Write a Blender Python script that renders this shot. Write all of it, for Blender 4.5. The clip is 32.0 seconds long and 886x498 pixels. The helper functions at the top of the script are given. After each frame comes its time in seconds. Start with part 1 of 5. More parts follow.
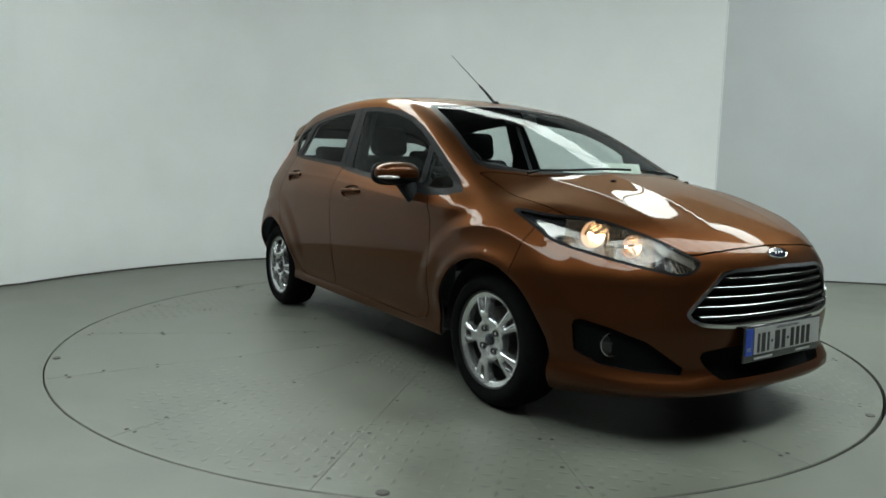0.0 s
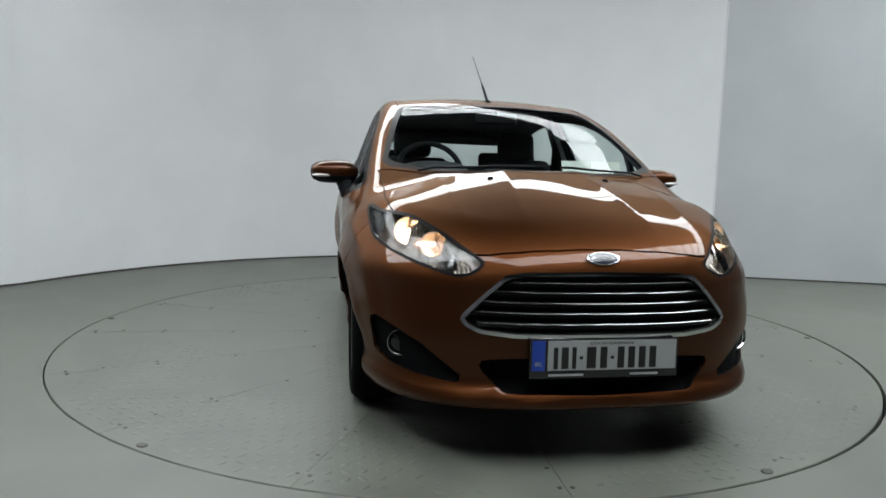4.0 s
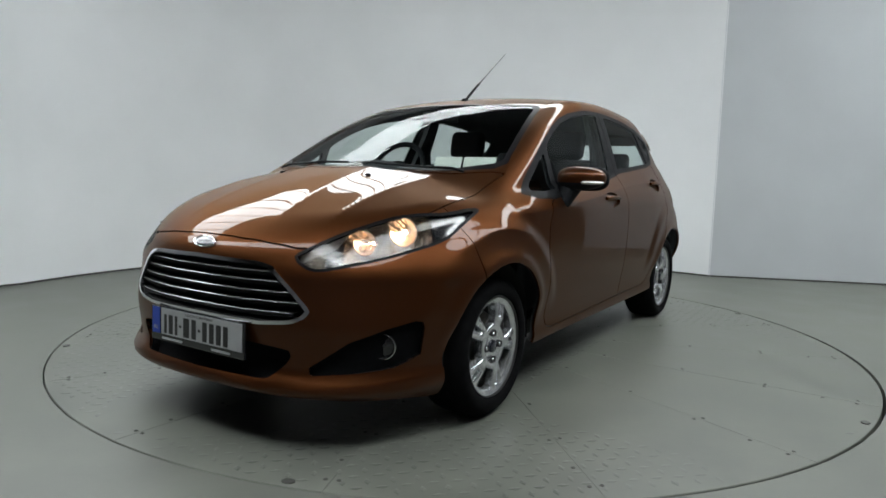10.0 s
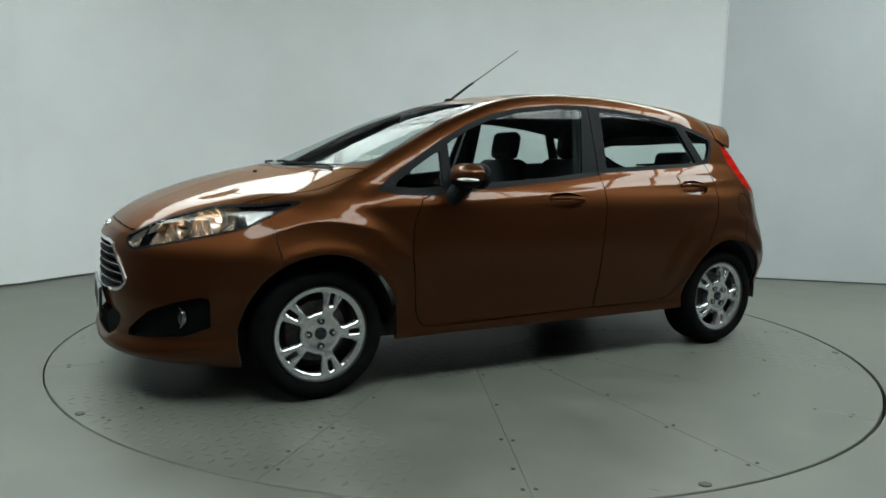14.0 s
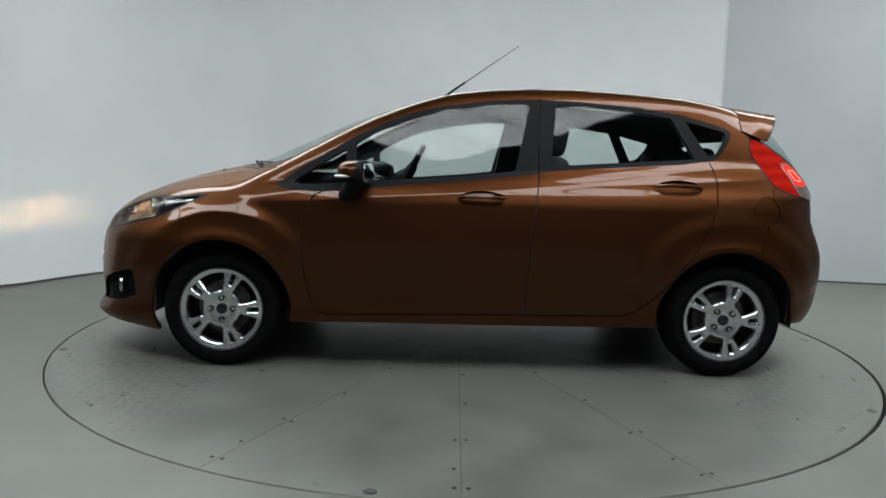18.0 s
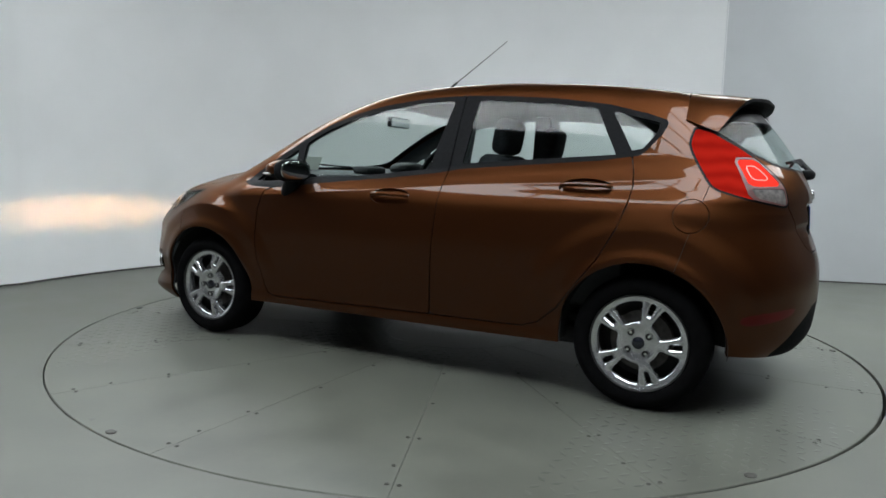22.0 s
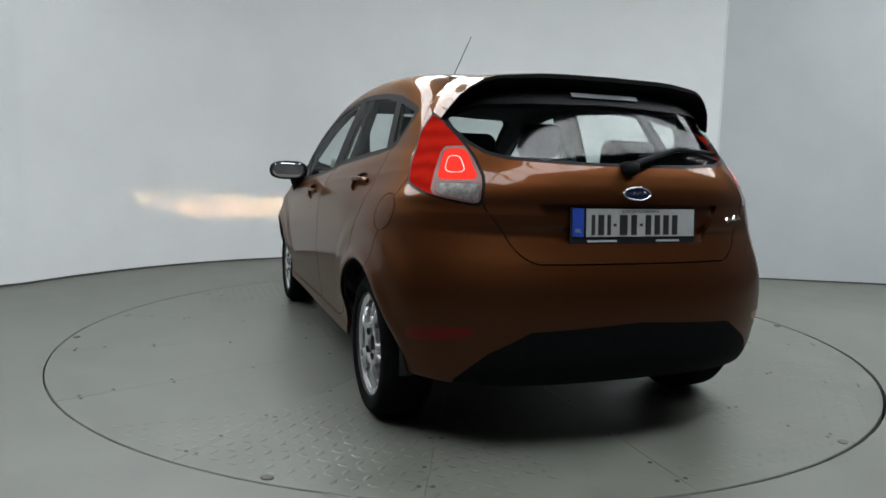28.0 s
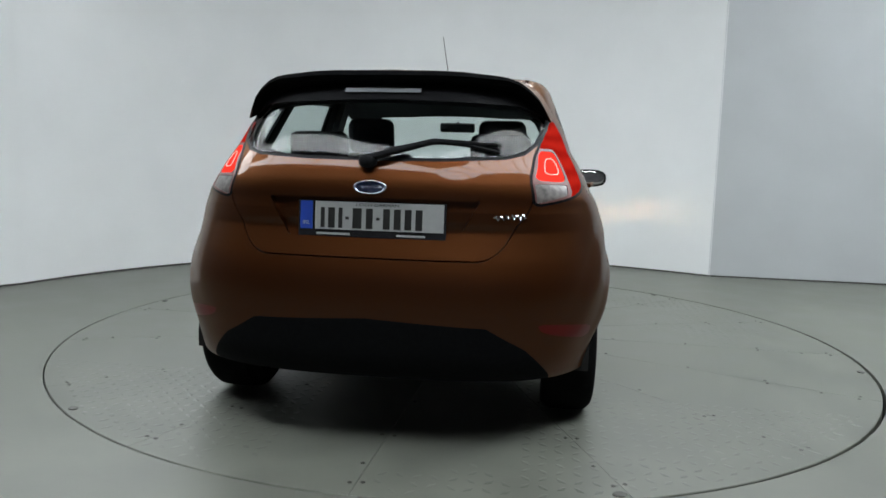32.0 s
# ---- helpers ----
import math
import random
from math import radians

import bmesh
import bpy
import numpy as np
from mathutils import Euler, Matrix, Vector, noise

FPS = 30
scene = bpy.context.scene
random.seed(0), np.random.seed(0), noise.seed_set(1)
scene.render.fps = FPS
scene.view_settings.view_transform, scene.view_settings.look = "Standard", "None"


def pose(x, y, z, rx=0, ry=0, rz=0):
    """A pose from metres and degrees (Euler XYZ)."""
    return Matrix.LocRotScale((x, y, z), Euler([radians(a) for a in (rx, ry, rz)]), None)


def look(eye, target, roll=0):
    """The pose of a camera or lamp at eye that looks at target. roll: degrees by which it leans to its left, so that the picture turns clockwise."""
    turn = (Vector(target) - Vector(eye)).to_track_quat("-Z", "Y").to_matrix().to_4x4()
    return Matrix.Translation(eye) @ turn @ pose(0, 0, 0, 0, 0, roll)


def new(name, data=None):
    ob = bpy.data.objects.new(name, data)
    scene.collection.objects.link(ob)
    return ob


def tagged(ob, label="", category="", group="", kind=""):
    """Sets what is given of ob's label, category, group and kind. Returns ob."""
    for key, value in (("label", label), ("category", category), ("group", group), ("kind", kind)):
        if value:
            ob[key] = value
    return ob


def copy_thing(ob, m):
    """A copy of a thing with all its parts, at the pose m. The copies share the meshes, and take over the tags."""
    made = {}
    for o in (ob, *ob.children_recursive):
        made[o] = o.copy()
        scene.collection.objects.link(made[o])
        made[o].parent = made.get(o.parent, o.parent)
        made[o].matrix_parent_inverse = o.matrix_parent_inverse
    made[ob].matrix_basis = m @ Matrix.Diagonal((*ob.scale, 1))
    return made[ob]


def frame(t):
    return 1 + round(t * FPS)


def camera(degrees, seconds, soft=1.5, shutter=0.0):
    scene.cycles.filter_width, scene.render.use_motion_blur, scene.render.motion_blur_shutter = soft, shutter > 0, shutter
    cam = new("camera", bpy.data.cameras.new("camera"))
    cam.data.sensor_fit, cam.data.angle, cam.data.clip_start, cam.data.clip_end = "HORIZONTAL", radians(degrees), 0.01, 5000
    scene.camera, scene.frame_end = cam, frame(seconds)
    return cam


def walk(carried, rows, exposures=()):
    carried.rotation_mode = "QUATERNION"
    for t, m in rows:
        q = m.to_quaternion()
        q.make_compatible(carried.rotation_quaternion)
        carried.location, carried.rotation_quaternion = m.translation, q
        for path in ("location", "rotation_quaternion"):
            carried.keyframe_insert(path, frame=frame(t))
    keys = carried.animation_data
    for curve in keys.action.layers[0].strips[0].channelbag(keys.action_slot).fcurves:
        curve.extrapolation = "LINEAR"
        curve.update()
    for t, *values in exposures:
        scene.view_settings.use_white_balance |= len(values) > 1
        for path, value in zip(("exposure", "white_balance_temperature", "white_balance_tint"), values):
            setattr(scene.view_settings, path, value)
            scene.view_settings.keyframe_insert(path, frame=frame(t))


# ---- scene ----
cam = camera(66.54, 32.0, soft=1.6)
EYE = Vector((0.0, -4.186, 0.986))
YAW, PITCH, ROLL = radians(1.53), radians(6.49), 1.54
CAM_POSE = look(EYE, EYE + Vector((-math.sin(YAW) * math.cos(PITCH), math.cos(YAW) * math.cos(PITCH), -math.sin(PITCH))), ROLL)
walk(cam, [(0.0, CAM_POSE), (32.0, CAM_POSE)],
     exposures=[(0.0, 0.0, 6650, 2), (1.0, 0.0, 6550, 7), (2.0, 0.0, 6500, 10), (3.0, 0.0, 6500, 11), (6.0, 0.0, 6500, 13), (10.0, 0.0, 6500, 12), (11.3, 0.0, 6500, 10),
                (12.0, 0.0, 6500, 5), (12.6, 0.0, 6750, -9), (13.3, 0.0, 6750, -9), (14.0, 0.0, 6500, 2), (15.0, 0.0, 6500, 6), (17.0, 0.0, 6450, 10),
                (22.0, 0.0, 6450, 12), (30.6, 0.0, 6500, 13), (32.0, 0.12, 6450, 12)])

# seconds and the turntable's turn in degrees
TURN = [(0, -54.65), (1, -59.4), (2, -65.2), (3, -71.85), (4, -78.8), (5, -85.85), (6, -92.92), (7, -99.95), (8, -107.0), (9, -114.1),
        (10, -121.15), (11, -128.2), (12, -135.3), (13, -142.4), (14, -149.45), (15, -156.5), (16, -163.55), (17, -170.62), (18, -177.68),
        (19, -184.74), (20, -191.8), (21, -198.85), (22, -205.9), (23, -212.94), (24, -219.95), (25, -226.98), (26, -234.0), (27, -241.05),
        (28, -248.1), (29, -255.18), (30, -262.28), (31, -269.38), (32, -276.5)]
CAR_X, CAR_Y = -0.0368, 0.0995   # the car's middle on the turntable

# ---- light ----
world = bpy.data.worlds.new("hall")
world.use_nodes = True
world.node_tree.nodes["Background"].inputs[0].default_value = (0.05, 0.055, 0.06, 1)
world.node_tree.nodes["Background"].inputs[1].default_value = 0.3
scene.world = world
LAMP_STRENGTH = 11.4


# ---- materials ----
def material(name, color, rough=0.5, metal=0.0, coat=0.0, noise_scale=0.0, vary=0.0, bump=0.0, bump_scale=80.0, spec=0.5, rough_vary=0.0):
    m = bpy.data.materials.new(name)
    m.use_nodes = True
    nt = m.node_tree
    b = nt.nodes["Principled BSDF"]
    b.inputs["Base Color"].default_value = (*color, 1)
    b.inputs["Roughness"].default_value = rough
    b.inputs["Metallic"].default_value = metal
    b.inputs["Coat Weight"].default_value = coat
    b.inputs["Coat Roughness"].default_value = 0.012
    b.inputs["Specular IOR Level"].default_value = spec
    tc = nt.nodes.new("ShaderNodeTexCoord")
    if vary or rough_vary:
        n1 = nt.nodes.new("ShaderNodeTexNoise")
        n1.inputs["Scale"].default_value = noise_scale
        n1.inputs["Detail"].default_value = 6
        nt.links.new(tc.outputs["Object"], n1.inputs["Vector"])
        if vary:
            r = nt.nodes.new("ShaderNodeMapRange")
            r.inputs["From Min"].default_value, r.inputs["From Max"].default_value = 0.3, 0.7
            r.inputs["To Min"].default_value, r.inputs["To Max"].default_value = 1 - vary, 1 + vary
            nt.links.new(n1.outputs["Fac"], r.inputs["Value"])
            mix = nt.nodes.new("ShaderNodeMix")
            mix.data_type, mix.blend_type = "RGBA", "MULTIPLY"
            mix.inputs["Factor"].default_value = 1
            mix.inputs[6].default_value = (*color, 1)
            nt.links.new(r.outputs["Result"], mix.inputs[7])
            nt.links.new(mix.outputs[2], b.inputs["Base Color"])
        if rough_vary:
            r2 = nt.nodes.new("ShaderNodeMapRange")
            r2.inputs["To Min"].default_value, r2.inputs["To Max"].default_value = rough - rough_vary, rough + rough_vary
            nt.links.new(n1.outputs["Fac"], r2.inputs["Value"])
            nt.links.new(r2.outputs["Result"], b.inputs["Roughness"])
    if bump:
        n2 = nt.nodes.new("ShaderNodeTexNoise")
        n2.inputs["Scale"].default_value = bump_scale
        n2.inputs["Detail"].default_value = 4
        nt.links.new(tc.outputs["Object"], n2.inputs["Vector"])
        bm_ = nt.nodes.new("ShaderNodeBump")
        bm_.inputs["Strength"].default_value = bump
        bm_.inputs["Distance"].default_value = 0.002
        nt.links.new(n2.outputs["Fac"], bm_.inputs["Height"])
        nt.links.new(bm_.outputs["Normal"], b.inputs["Normal"])
    return m


def glowing(name, color, strength):
    m = bpy.data.materials.new(name)
    m.use_nodes = True
    b = m.node_tree.nodes["Principled BSDF"]
    b.inputs["Base Color"].default_value = (0.8, 0.8, 0.8, 1)
    b.inputs["Emission Color"].default_value = (*color, 1)
    b.inputs["Emission Strength"].default_value = strength
    return m


def glass(name, tint, gloss_rough=0.0, ior=1.36):
    """Thin sheet: tinted see-through with a mirror coat by Fresnel."""
    m = bpy.data.materials.new(name)
    m.use_nodes = True
    nt = m.node_tree
    nt.nodes.clear()
    out = nt.nodes.new("ShaderNodeOutputMaterial")
    mix = nt.nodes.new("ShaderNodeMixShader")
    tr = nt.nodes.new("ShaderNodeBsdfTransparent")
    tr.inputs[0].default_value = (*tint, 1)
    gl = nt.nodes.new("ShaderNodeBsdfGlossy")
    gl.inputs["Roughness"].default_value = gloss_rough
    lw = nt.nodes.new("ShaderNodeLayerWeight")
    lw.inputs["Blend"].default_value = 0.5
    pw = nt.nodes.new("ShaderNodeMath")
    pw.operation = "POWER"
    pw.inputs[1].default_value = 5.5
    ma = nt.nodes.new("ShaderNodeMath")
    ma.operation = "MULTIPLY_ADD"
    f0 = 1.05 * ((ior - 1) / (ior + 1)) ** 2
    ma.inputs[1].default_value, ma.inputs[2].default_value = 0.27 - f0, f0
    nt.links.new(lw.outputs["Facing"], pw.inputs[0])
    nt.links.new(pw.outputs[0], ma.inputs[0])
    nt.links.new(ma.outputs[0], mix.inputs[0])
    nt.links.new(tr.outputs[0], mix.inputs[1])
    nt.links.new(gl.outputs[0], mix.inputs[2])
    nt.links.new(mix.outputs[0], out.inputs[0])
    return m


PAINT = material("copper_metallic_paint", (0.072, 0.0228, 0.0068), 0.44, 0.90, coat=0.55, noise_scale=900, vary=0.10, bump=0.02, bump_scale=1500)
PAINT.node_tree.nodes["Principled BSDF"].inputs["Coat IOR"].default_value = 1.42
PAINT.node_tree.nodes["Principled BSDF"].inputs["Specular Tint"].default_value = (0.74, 0.62, 0.52, 1)   # keeps the flake copper at a glance
BLACK_TRIM = material("black_plastic", (0.009, 0.0096, 0.0112), 0.6, spec=0.10, noise_scale=60, vary=0.2, bump=0.15, bump_scale=600)
DEEP_BLACK = material("matt_black_plastic", (0.0045, 0.0048, 0.0055), 0.7, spec=0.05, noise_scale=60, vary=0.2, bump=0.15, bump_scale=600)
SATIN_BLACK = material("satin_black_rim", (0.006, 0.006, 0.007), 0.4, spec=0.08, noise_scale=60, vary=0.2)
GLOSS_BLACK = material("gloss_black", (0.012, 0.012, 0.014), 0.12, coat=0.5)
RUBBER = material("tyre_rubber", (0.0042, 0.0042, 0.0046), 0.9, spec=0.06, noise_scale=25, vary=0.25, bump=0.2, bump_scale=200)
ALLOY = material("silver_alloy", (0.66, 0.67, 0.69), 0.25, 0.85, coat=0.4, noise_scale=30, vary=0.08)
CHROME = material("chrome", (0.85, 0.86, 0.88), 0.08, 1.0)
CLOTH = material("charcoal_seat_cloth", (0.034, 0.036, 0.041), 0.95, noise_scale=90, vary=0.3, bump=0.5, bump_scale=400)
TRIM_DARK = material("interior_plastic", (0.036, 0.038, 0.042), 0.7, noise_scale=40, vary=0.15, bump=0.1, bump_scale=700)
LINER = material("dark_liner", (0.010, 0.010, 0.010), 0.9, noise_scale=20, vary=0.3)
# light grey headlining, coloured dark to hold the unlit cabin's shade
HEADLINER = material("shaded_headlining", (0.075, 0.080, 0.086), 0.95, noise_scale=120, vary=0.1)
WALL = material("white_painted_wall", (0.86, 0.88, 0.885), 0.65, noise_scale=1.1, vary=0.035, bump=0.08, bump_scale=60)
# white like the curved wall; the panel's dimmer light is put into its colour
WALL_SIDE = material("shaded_wall_panel", (0.53, 0.555, 0.572), 0.65, noise_scale=1.4, vary=0.04, bump=0.08, bump_scale=60)
FLOOR = material("grey_painted_concrete", (0.108, 0.114, 0.096), 0.45, noise_scale=3.2, vary=0.16, bump=0.12, bump_scale=35, rough_vary=0.12)
TREAD = material("worn_dark_tread", (0.096, 0.101, 0.086), 0.38, noise_scale=5.0, vary=0.30)
PLATE = material("grey_painted_steel_plate", (0.107, 0.113, 0.095), 0.42, noise_scale=4.0, vary=0.21, bump=0.10, bump_scale=30, rough_vary=0.14)
CEILING = material("dark_ceiling", (0.05, 0.05, 0.052), 0.8, noise_scale=2, vary=0.2)
HALL = material("grey_hall_wall", (0.10, 0.10, 0.105), 0.8, noise_scale=1.5, vary=0.2)
DIFFUSER = glowing("luminous_ceiling_panel", (0.915, 0.98, 0.995), LAMP_STRENGTH)
SCREEN_GLASS = glass("windscreen_glass", (0.85, 0.90, 0.885))
SIDE_GLASS = glass("side_window_glass", (0.78, 0.845, 0.83))
LENS = glass("clear_lamp_lens", (0.92, 0.92, 0.92), 0.0, 1.45)


# ---- mesh helpers ----
def mesh_data(name, verts, faces, mat, smooth=True, normals=None):
    me = bpy.data.meshes.new(name)
    me.from_pydata([tuple(v) for v in verts], [], [tuple(int(i) for i in f) for f in faces])
    me.materials.append(mat)
    if smooth:
        me.shade_smooth()
    if normals is not None:
        me.normals_split_custom_set_from_vertices([tuple(n) for n in normals])
    me.update()
    return me


def attach(name, me, parent, m=None, label=""):
    ob = new(name, me)
    ob.parent = parent
    if m is not None:
        ob.matrix_basis = m
    if label:
        ob["label"] = label
    return ob


def part(name, bm, mat, parent, label="", smooth=False, m=None):
    me = bpy.data.meshes.new(name)
    bm.to_mesh(me)
    bm.free()
    me.materials.append(mat)
    if smooth:
        me.shade_smooth()
        me.set_sharp_from_angle(angle=radians(35))
    ob = new(name, me)
    if parent is not None:
        ob.parent = parent
    if m is not None:
        ob.matrix_basis = m
    if label:
        ob["label"] = label
    return ob


def box_bm(sx, sy, sz, bevel=0.0, seg=2, m=None, bm=None):
    bm2 = bmesh.new()
    bmesh.ops.create_cube(bm2, size=1, matrix=Matrix.Diagonal((sx, sy, sz, 1)))
    if bevel:
        bmesh.ops.bevel(bm2, geom=bm2.edges[:], offset=bevel, segments=seg, profile=0.5, affect="EDGES")
    if m is not None:
        bmesh.ops.transform(bm2, matrix=m, verts=bm2.verts[:])
    if bm is None:
        return bm2
    tmp = bpy.data.meshes.new("tmp")
    bm2.to_mesh(tmp)
    bm.from_mesh(tmp)
    bpy.data.meshes.remove(tmp)
    bm2.free()
    return bm


def lathe_bm(profile, steps=48, axis="y", bm=None, start=0.0, stop=2 * math.pi):
    """Turns (radius, height) pairs about an axis."""
    bm = bm or bmesh.new()
    closed = abs(stop - start - 2 * math.pi) < 1e-6
    rings = []
    n = steps if closed else steps + 1
    for r, h in profile:
        ring = []
        for i in range(n):
            a = start + (stop - start) * i / steps
            c, s = r * math.cos(a), r * math.sin(a)
            ring.append(bm.verts.new((c, h, s) if axis == "y" else (c, s, h) if axis == "z" else (h, c, s)))
        rings.append(ring)
    for r0, r1 in zip(rings, rings[1:]):
        for i in range(steps):
            j = (i + 1) % n
            bm.faces.new((r0[i], r0[j], r1[j], r1[i]))
    return bm


def tube_bm(points, radius, sides=8, bm=None, closed=False, taper=None):
    """A round bar along a line of points."""
    bm = bm or bmesh.new()
    pts = [Vector(p) for p in points]
    rings = []
    for i, p in enumerate(pts):
        a = pts[i - 1] if (i or closed) else p
        b = pts[(i + 1) % len(pts)] if (i < len(pts) - 1 or closed) else p
        d = (b - a).normalized()
        u = d.orthogonal().normalized() if i == 0 else (rings[-1][1] - d * rings[-1][1].dot(d)).normalized()
        w = d.cross(u)
        r = radius if taper is None else radius + (taper - radius) * i / (len(pts) - 1)
        rings.append(([bm.verts.new(p + r * (math.cos(2 * math.pi * k / sides) * u + math.sin(2 * math.pi * k / sides) * w)) for k in range(sides)], u))
    last = len(rings) if closed else len(rings) - 1
    for i in range(last):
        r0, r1 = rings[i][0], rings[(i + 1) % len(rings)][0]
        for k in range(sides):
            bm.faces.new((r0[k], r0[(k + 1) % sides], r1[(k + 1) % sides], r1[k]))
    if not closed:
        bm.faces.new(rings[0][0][::-1])
        bm.faces.new(rings[-1][0])
    return bm


def spline(x, knots):
    """A smooth curve through (x, value) knots, for arrays."""
    k = np.array(knots, float)
    k = k[np.argsort(k[:, 0])]
    xs, ys = k[:, 0], k[:, 1]
    d = np.diff(ys) / np.diff(xs)
    s = np.empty(len(xs))
    s[0], s[-1] = d[0], d[-1]
    h = np.diff(xs)
    s[1:-1] = (d[:-1] * h[1:] + d[1:] * h[:-1]) / (h[1:] + h[:-1])
    x = np.asarray(x, float)
    i = np.clip(np.searchsorted(xs, x) - 1, 0, len(xs) - 2)
    h = xs[i + 1] - xs[i]
    t = np.clip((x - xs[i]) / h, 0, 1)
    return (ys[i] * (1 + 2 * t) * (1 - t) ** 2 + s[i] * h * t * (1 - t) ** 2 + ys[i + 1] * t * t * (3 - 2 * t) - s[i + 1] * h * t * t * (1 - t))


def smax(a, b, k):
    h = np.clip(0.5 + 0.5 * (a - b) / k, 0, 1)
    return b + (a - b) * h + k * h * (1 - h)


def smin(a, b, k):
    return -smax(-a, -b, k)


def step(a, b, x):
    t = np.clip((x - a) / (b - a), 0, 1)
    return t * t * (3 - 2 * t)


# ---- the place ----
WALL_R, WALL_TOP, ROOF_Z = 3.66, 2.93, 4.75
CORNER = (2.54, 2.70)


def strip_wall(name, line, z0, z1, thick, mat, label):
    """A wall of some thickness along a plan line; the room is on its right."""
    n = len(line)
    pts = [Vector((x, y, 0)) for x, y in line]
    out = []
    for i, p in enumerate(pts):
        d = (pts[min(i + 1, n - 1)] - pts[max(i - 1, 0)]).normalized()
        out.append(p + Vector((-d.y, d.x, 0)) * thick)
    verts = [(p.x, p.y, z) for z in (z0, z1) for p in pts] + [(p.x, p.y, z) for z in (z0, z1) for p in out]
    faces = []
    for i in range(n - 1):
        faces += [(i, i + 1, n + i + 1, n + i), (3 * n + i, 3 * n + i + 1, 2 * n + i + 1, 2 * n + i),
                  (n + i, n + i + 1, 3 * n + i + 1, 3 * n + i), (2 * n + i, 2 * n + i + 1, i + 1, i)]
    faces += [(0, n, 3 * n, 2 * n), (n - 1, 3 * n - 1, 4 * n - 1, 2 * n - 1)]
    me = mesh_data(name, verts, faces, mat)
    me.set_sharp_from_angle(angle=radians(30))
    return tagged(new(name, me), label, "wall", kind="structure")


a_end, a_start = math.atan2(CORNER[1], CORNER[0]), radians(163)
arc = []
for i in range(73):
    r, a = WALL_R + 0.047 * max(0, (i / 72 - 0.88) / 0.12) ** 2, a_start + (a_end - a_start) * i / 72
    arc.append((r * math.cos(a), r * math.sin(a)))
lead = [(-3.98, -0.15), (-3.80, 0.62)]
strip_wall("wall_curved", lead + arc, 0.0, WALL_TOP, 0.12, WALL, "curved white painted studio wall round the turntable")
strip_wall("wall_side", [(2.530, 2.7045), (3.3, 2.605), (4.2, 2.485), (4.75, 2.416)], 0.0, WALL_TOP, 0.12, WALL_SIDE, "flat white wall panel beside the curved wall, with shade in its grey colour")
hall = [(9.2, -9.0), (-9.2, -9.0), (-9.2, 8.4), (9.2, 8.4), (9.2, -9.0)]
for name, a, b in zip(("wall_south", "wall_west", "wall_north", "wall_east"), hall, hall[1:]):
    strip_wall(name, [a, b], 0.0, ROOF_Z, 0.15, HALL, "plain dark grey hall wall round the studio")

# dark joint where the walls meet the floor
JOINT = material("dark_joint", (0.06, 0.06, 0.055), 0.8)
for line in (lead + arc, [(2.545, 2.705), (3.3, 2.605), (4.2, 2.485), (4.75, 2.416)]):
    pts = [Vector((x, y, 0.004)) for x, y in line]
    rows = []
    for i, p in enumerate(pts):
        d = (pts[min(i + 1, len(pts) - 1)] - pts[max(i - 1, 0)]).normalized()
        w = Vector((-d.y, d.x, 0))
        rows.append((p - w * 0.004, p - w * 0.004 + Vector((0, 0, 0.012)), p + w * 0.002 + Vector((0, 0, 0.012)), p - w * 0.004 + Vector((0, 0, -0.003))))
    vs = [tuple(q) for r in rows for q in r]
    fs = [(4 * i + k, 4 * i + (k + 1) % 4, 4 * i + 4 + (k + 1) % 4, 4 * i + 4 + k) for i in range(len(rows) - 1) for k in range(4)]
    tagged(new("baseboard", mesh_data("baseboard", vs, fs, JOINT, smooth=False)), "thin dark joint at the foot of the wall", "trim", kind="structure")

# floor with a round pit for the turntable
DISC_R, GAP = 2.2575, 0.0105
PIT_X, PIT_Y = 0.0045, 0.0010   # the pit is not quite centred on the disc
fv, ff = [], []
N = 480
for i in range(N):
    a = 2 * math.pi * i / N
    c, s = math.cos(a), math.sin(a)
    k = 9.5 / max(abs(c), abs(s))
    chip = 0.0016 * noise.noise(Vector((c * 40, s * 40, 0.5))) + 0.0014 * max(0, noise.noise(Vector((c * 90, s * 90, 2.5))))
    rim = DISC_R + GAP + chip
    fv += [(c * k, s * k, 0), (c * (DISC_R + 0.9), s * (DISC_R + 0.9), 0), (c * rim + PIT_X, s * rim + PIT_Y, 0), (c * rim + PIT_X, s * rim + PIT_Y, -0.16)]
for i in range(N):
    j = (i + 1) % N
    for q in range(3):
        ff.append((4 * i + q, 4 * j + q, 4 * j + q + 1, 4 * i + q + 1))
me = mesh_data("floor", fv, ff, FLOOR, smooth=False)
floor_ob = tagged(new("floor", me), "grey-green painted concrete floor, scuffed", "floor", kind="structure")
bm = lathe_bm([(DISC_R + GAP + 0.01, -0.155), (0.001, -0.155)], 96, "z")
tagged(part("floor_pit", bm, LINER, None), "dark pit under the turntable", "floor", kind="structure")

# ceiling: a skewed frame of glowing panels with dark ribs, round a dark middle
LIGHT_Z = 4.715
bm = box_bm(19.0, 18.2, 0.1, m=pose(0, -0.3, ROOF_Z + 0.05))
tagged(part("ceiling", bm, CEILING, None), "dark hall roof over the studio", "ceiling", kind="structure")
light_frame = new("ceiling_light")
tagged(light_frame, "frame of white glowing ceiling panels with dark ribs", "ceiling light")
NEAR = Vector((-0.38, -4.0, LIGHT_Z))
ALONG_P, ALONG_Q = Vector((-0.823, 0.568, 0)), Vector((0.758, 0.652, 0))
LONG_P, LONG_Q, WIDE_P, WIDE_Q = 6.58, 7.91, 1.45, 0.88
FAR_P, FAR_Q = 2.0, 1.2   # the two far strips are wider


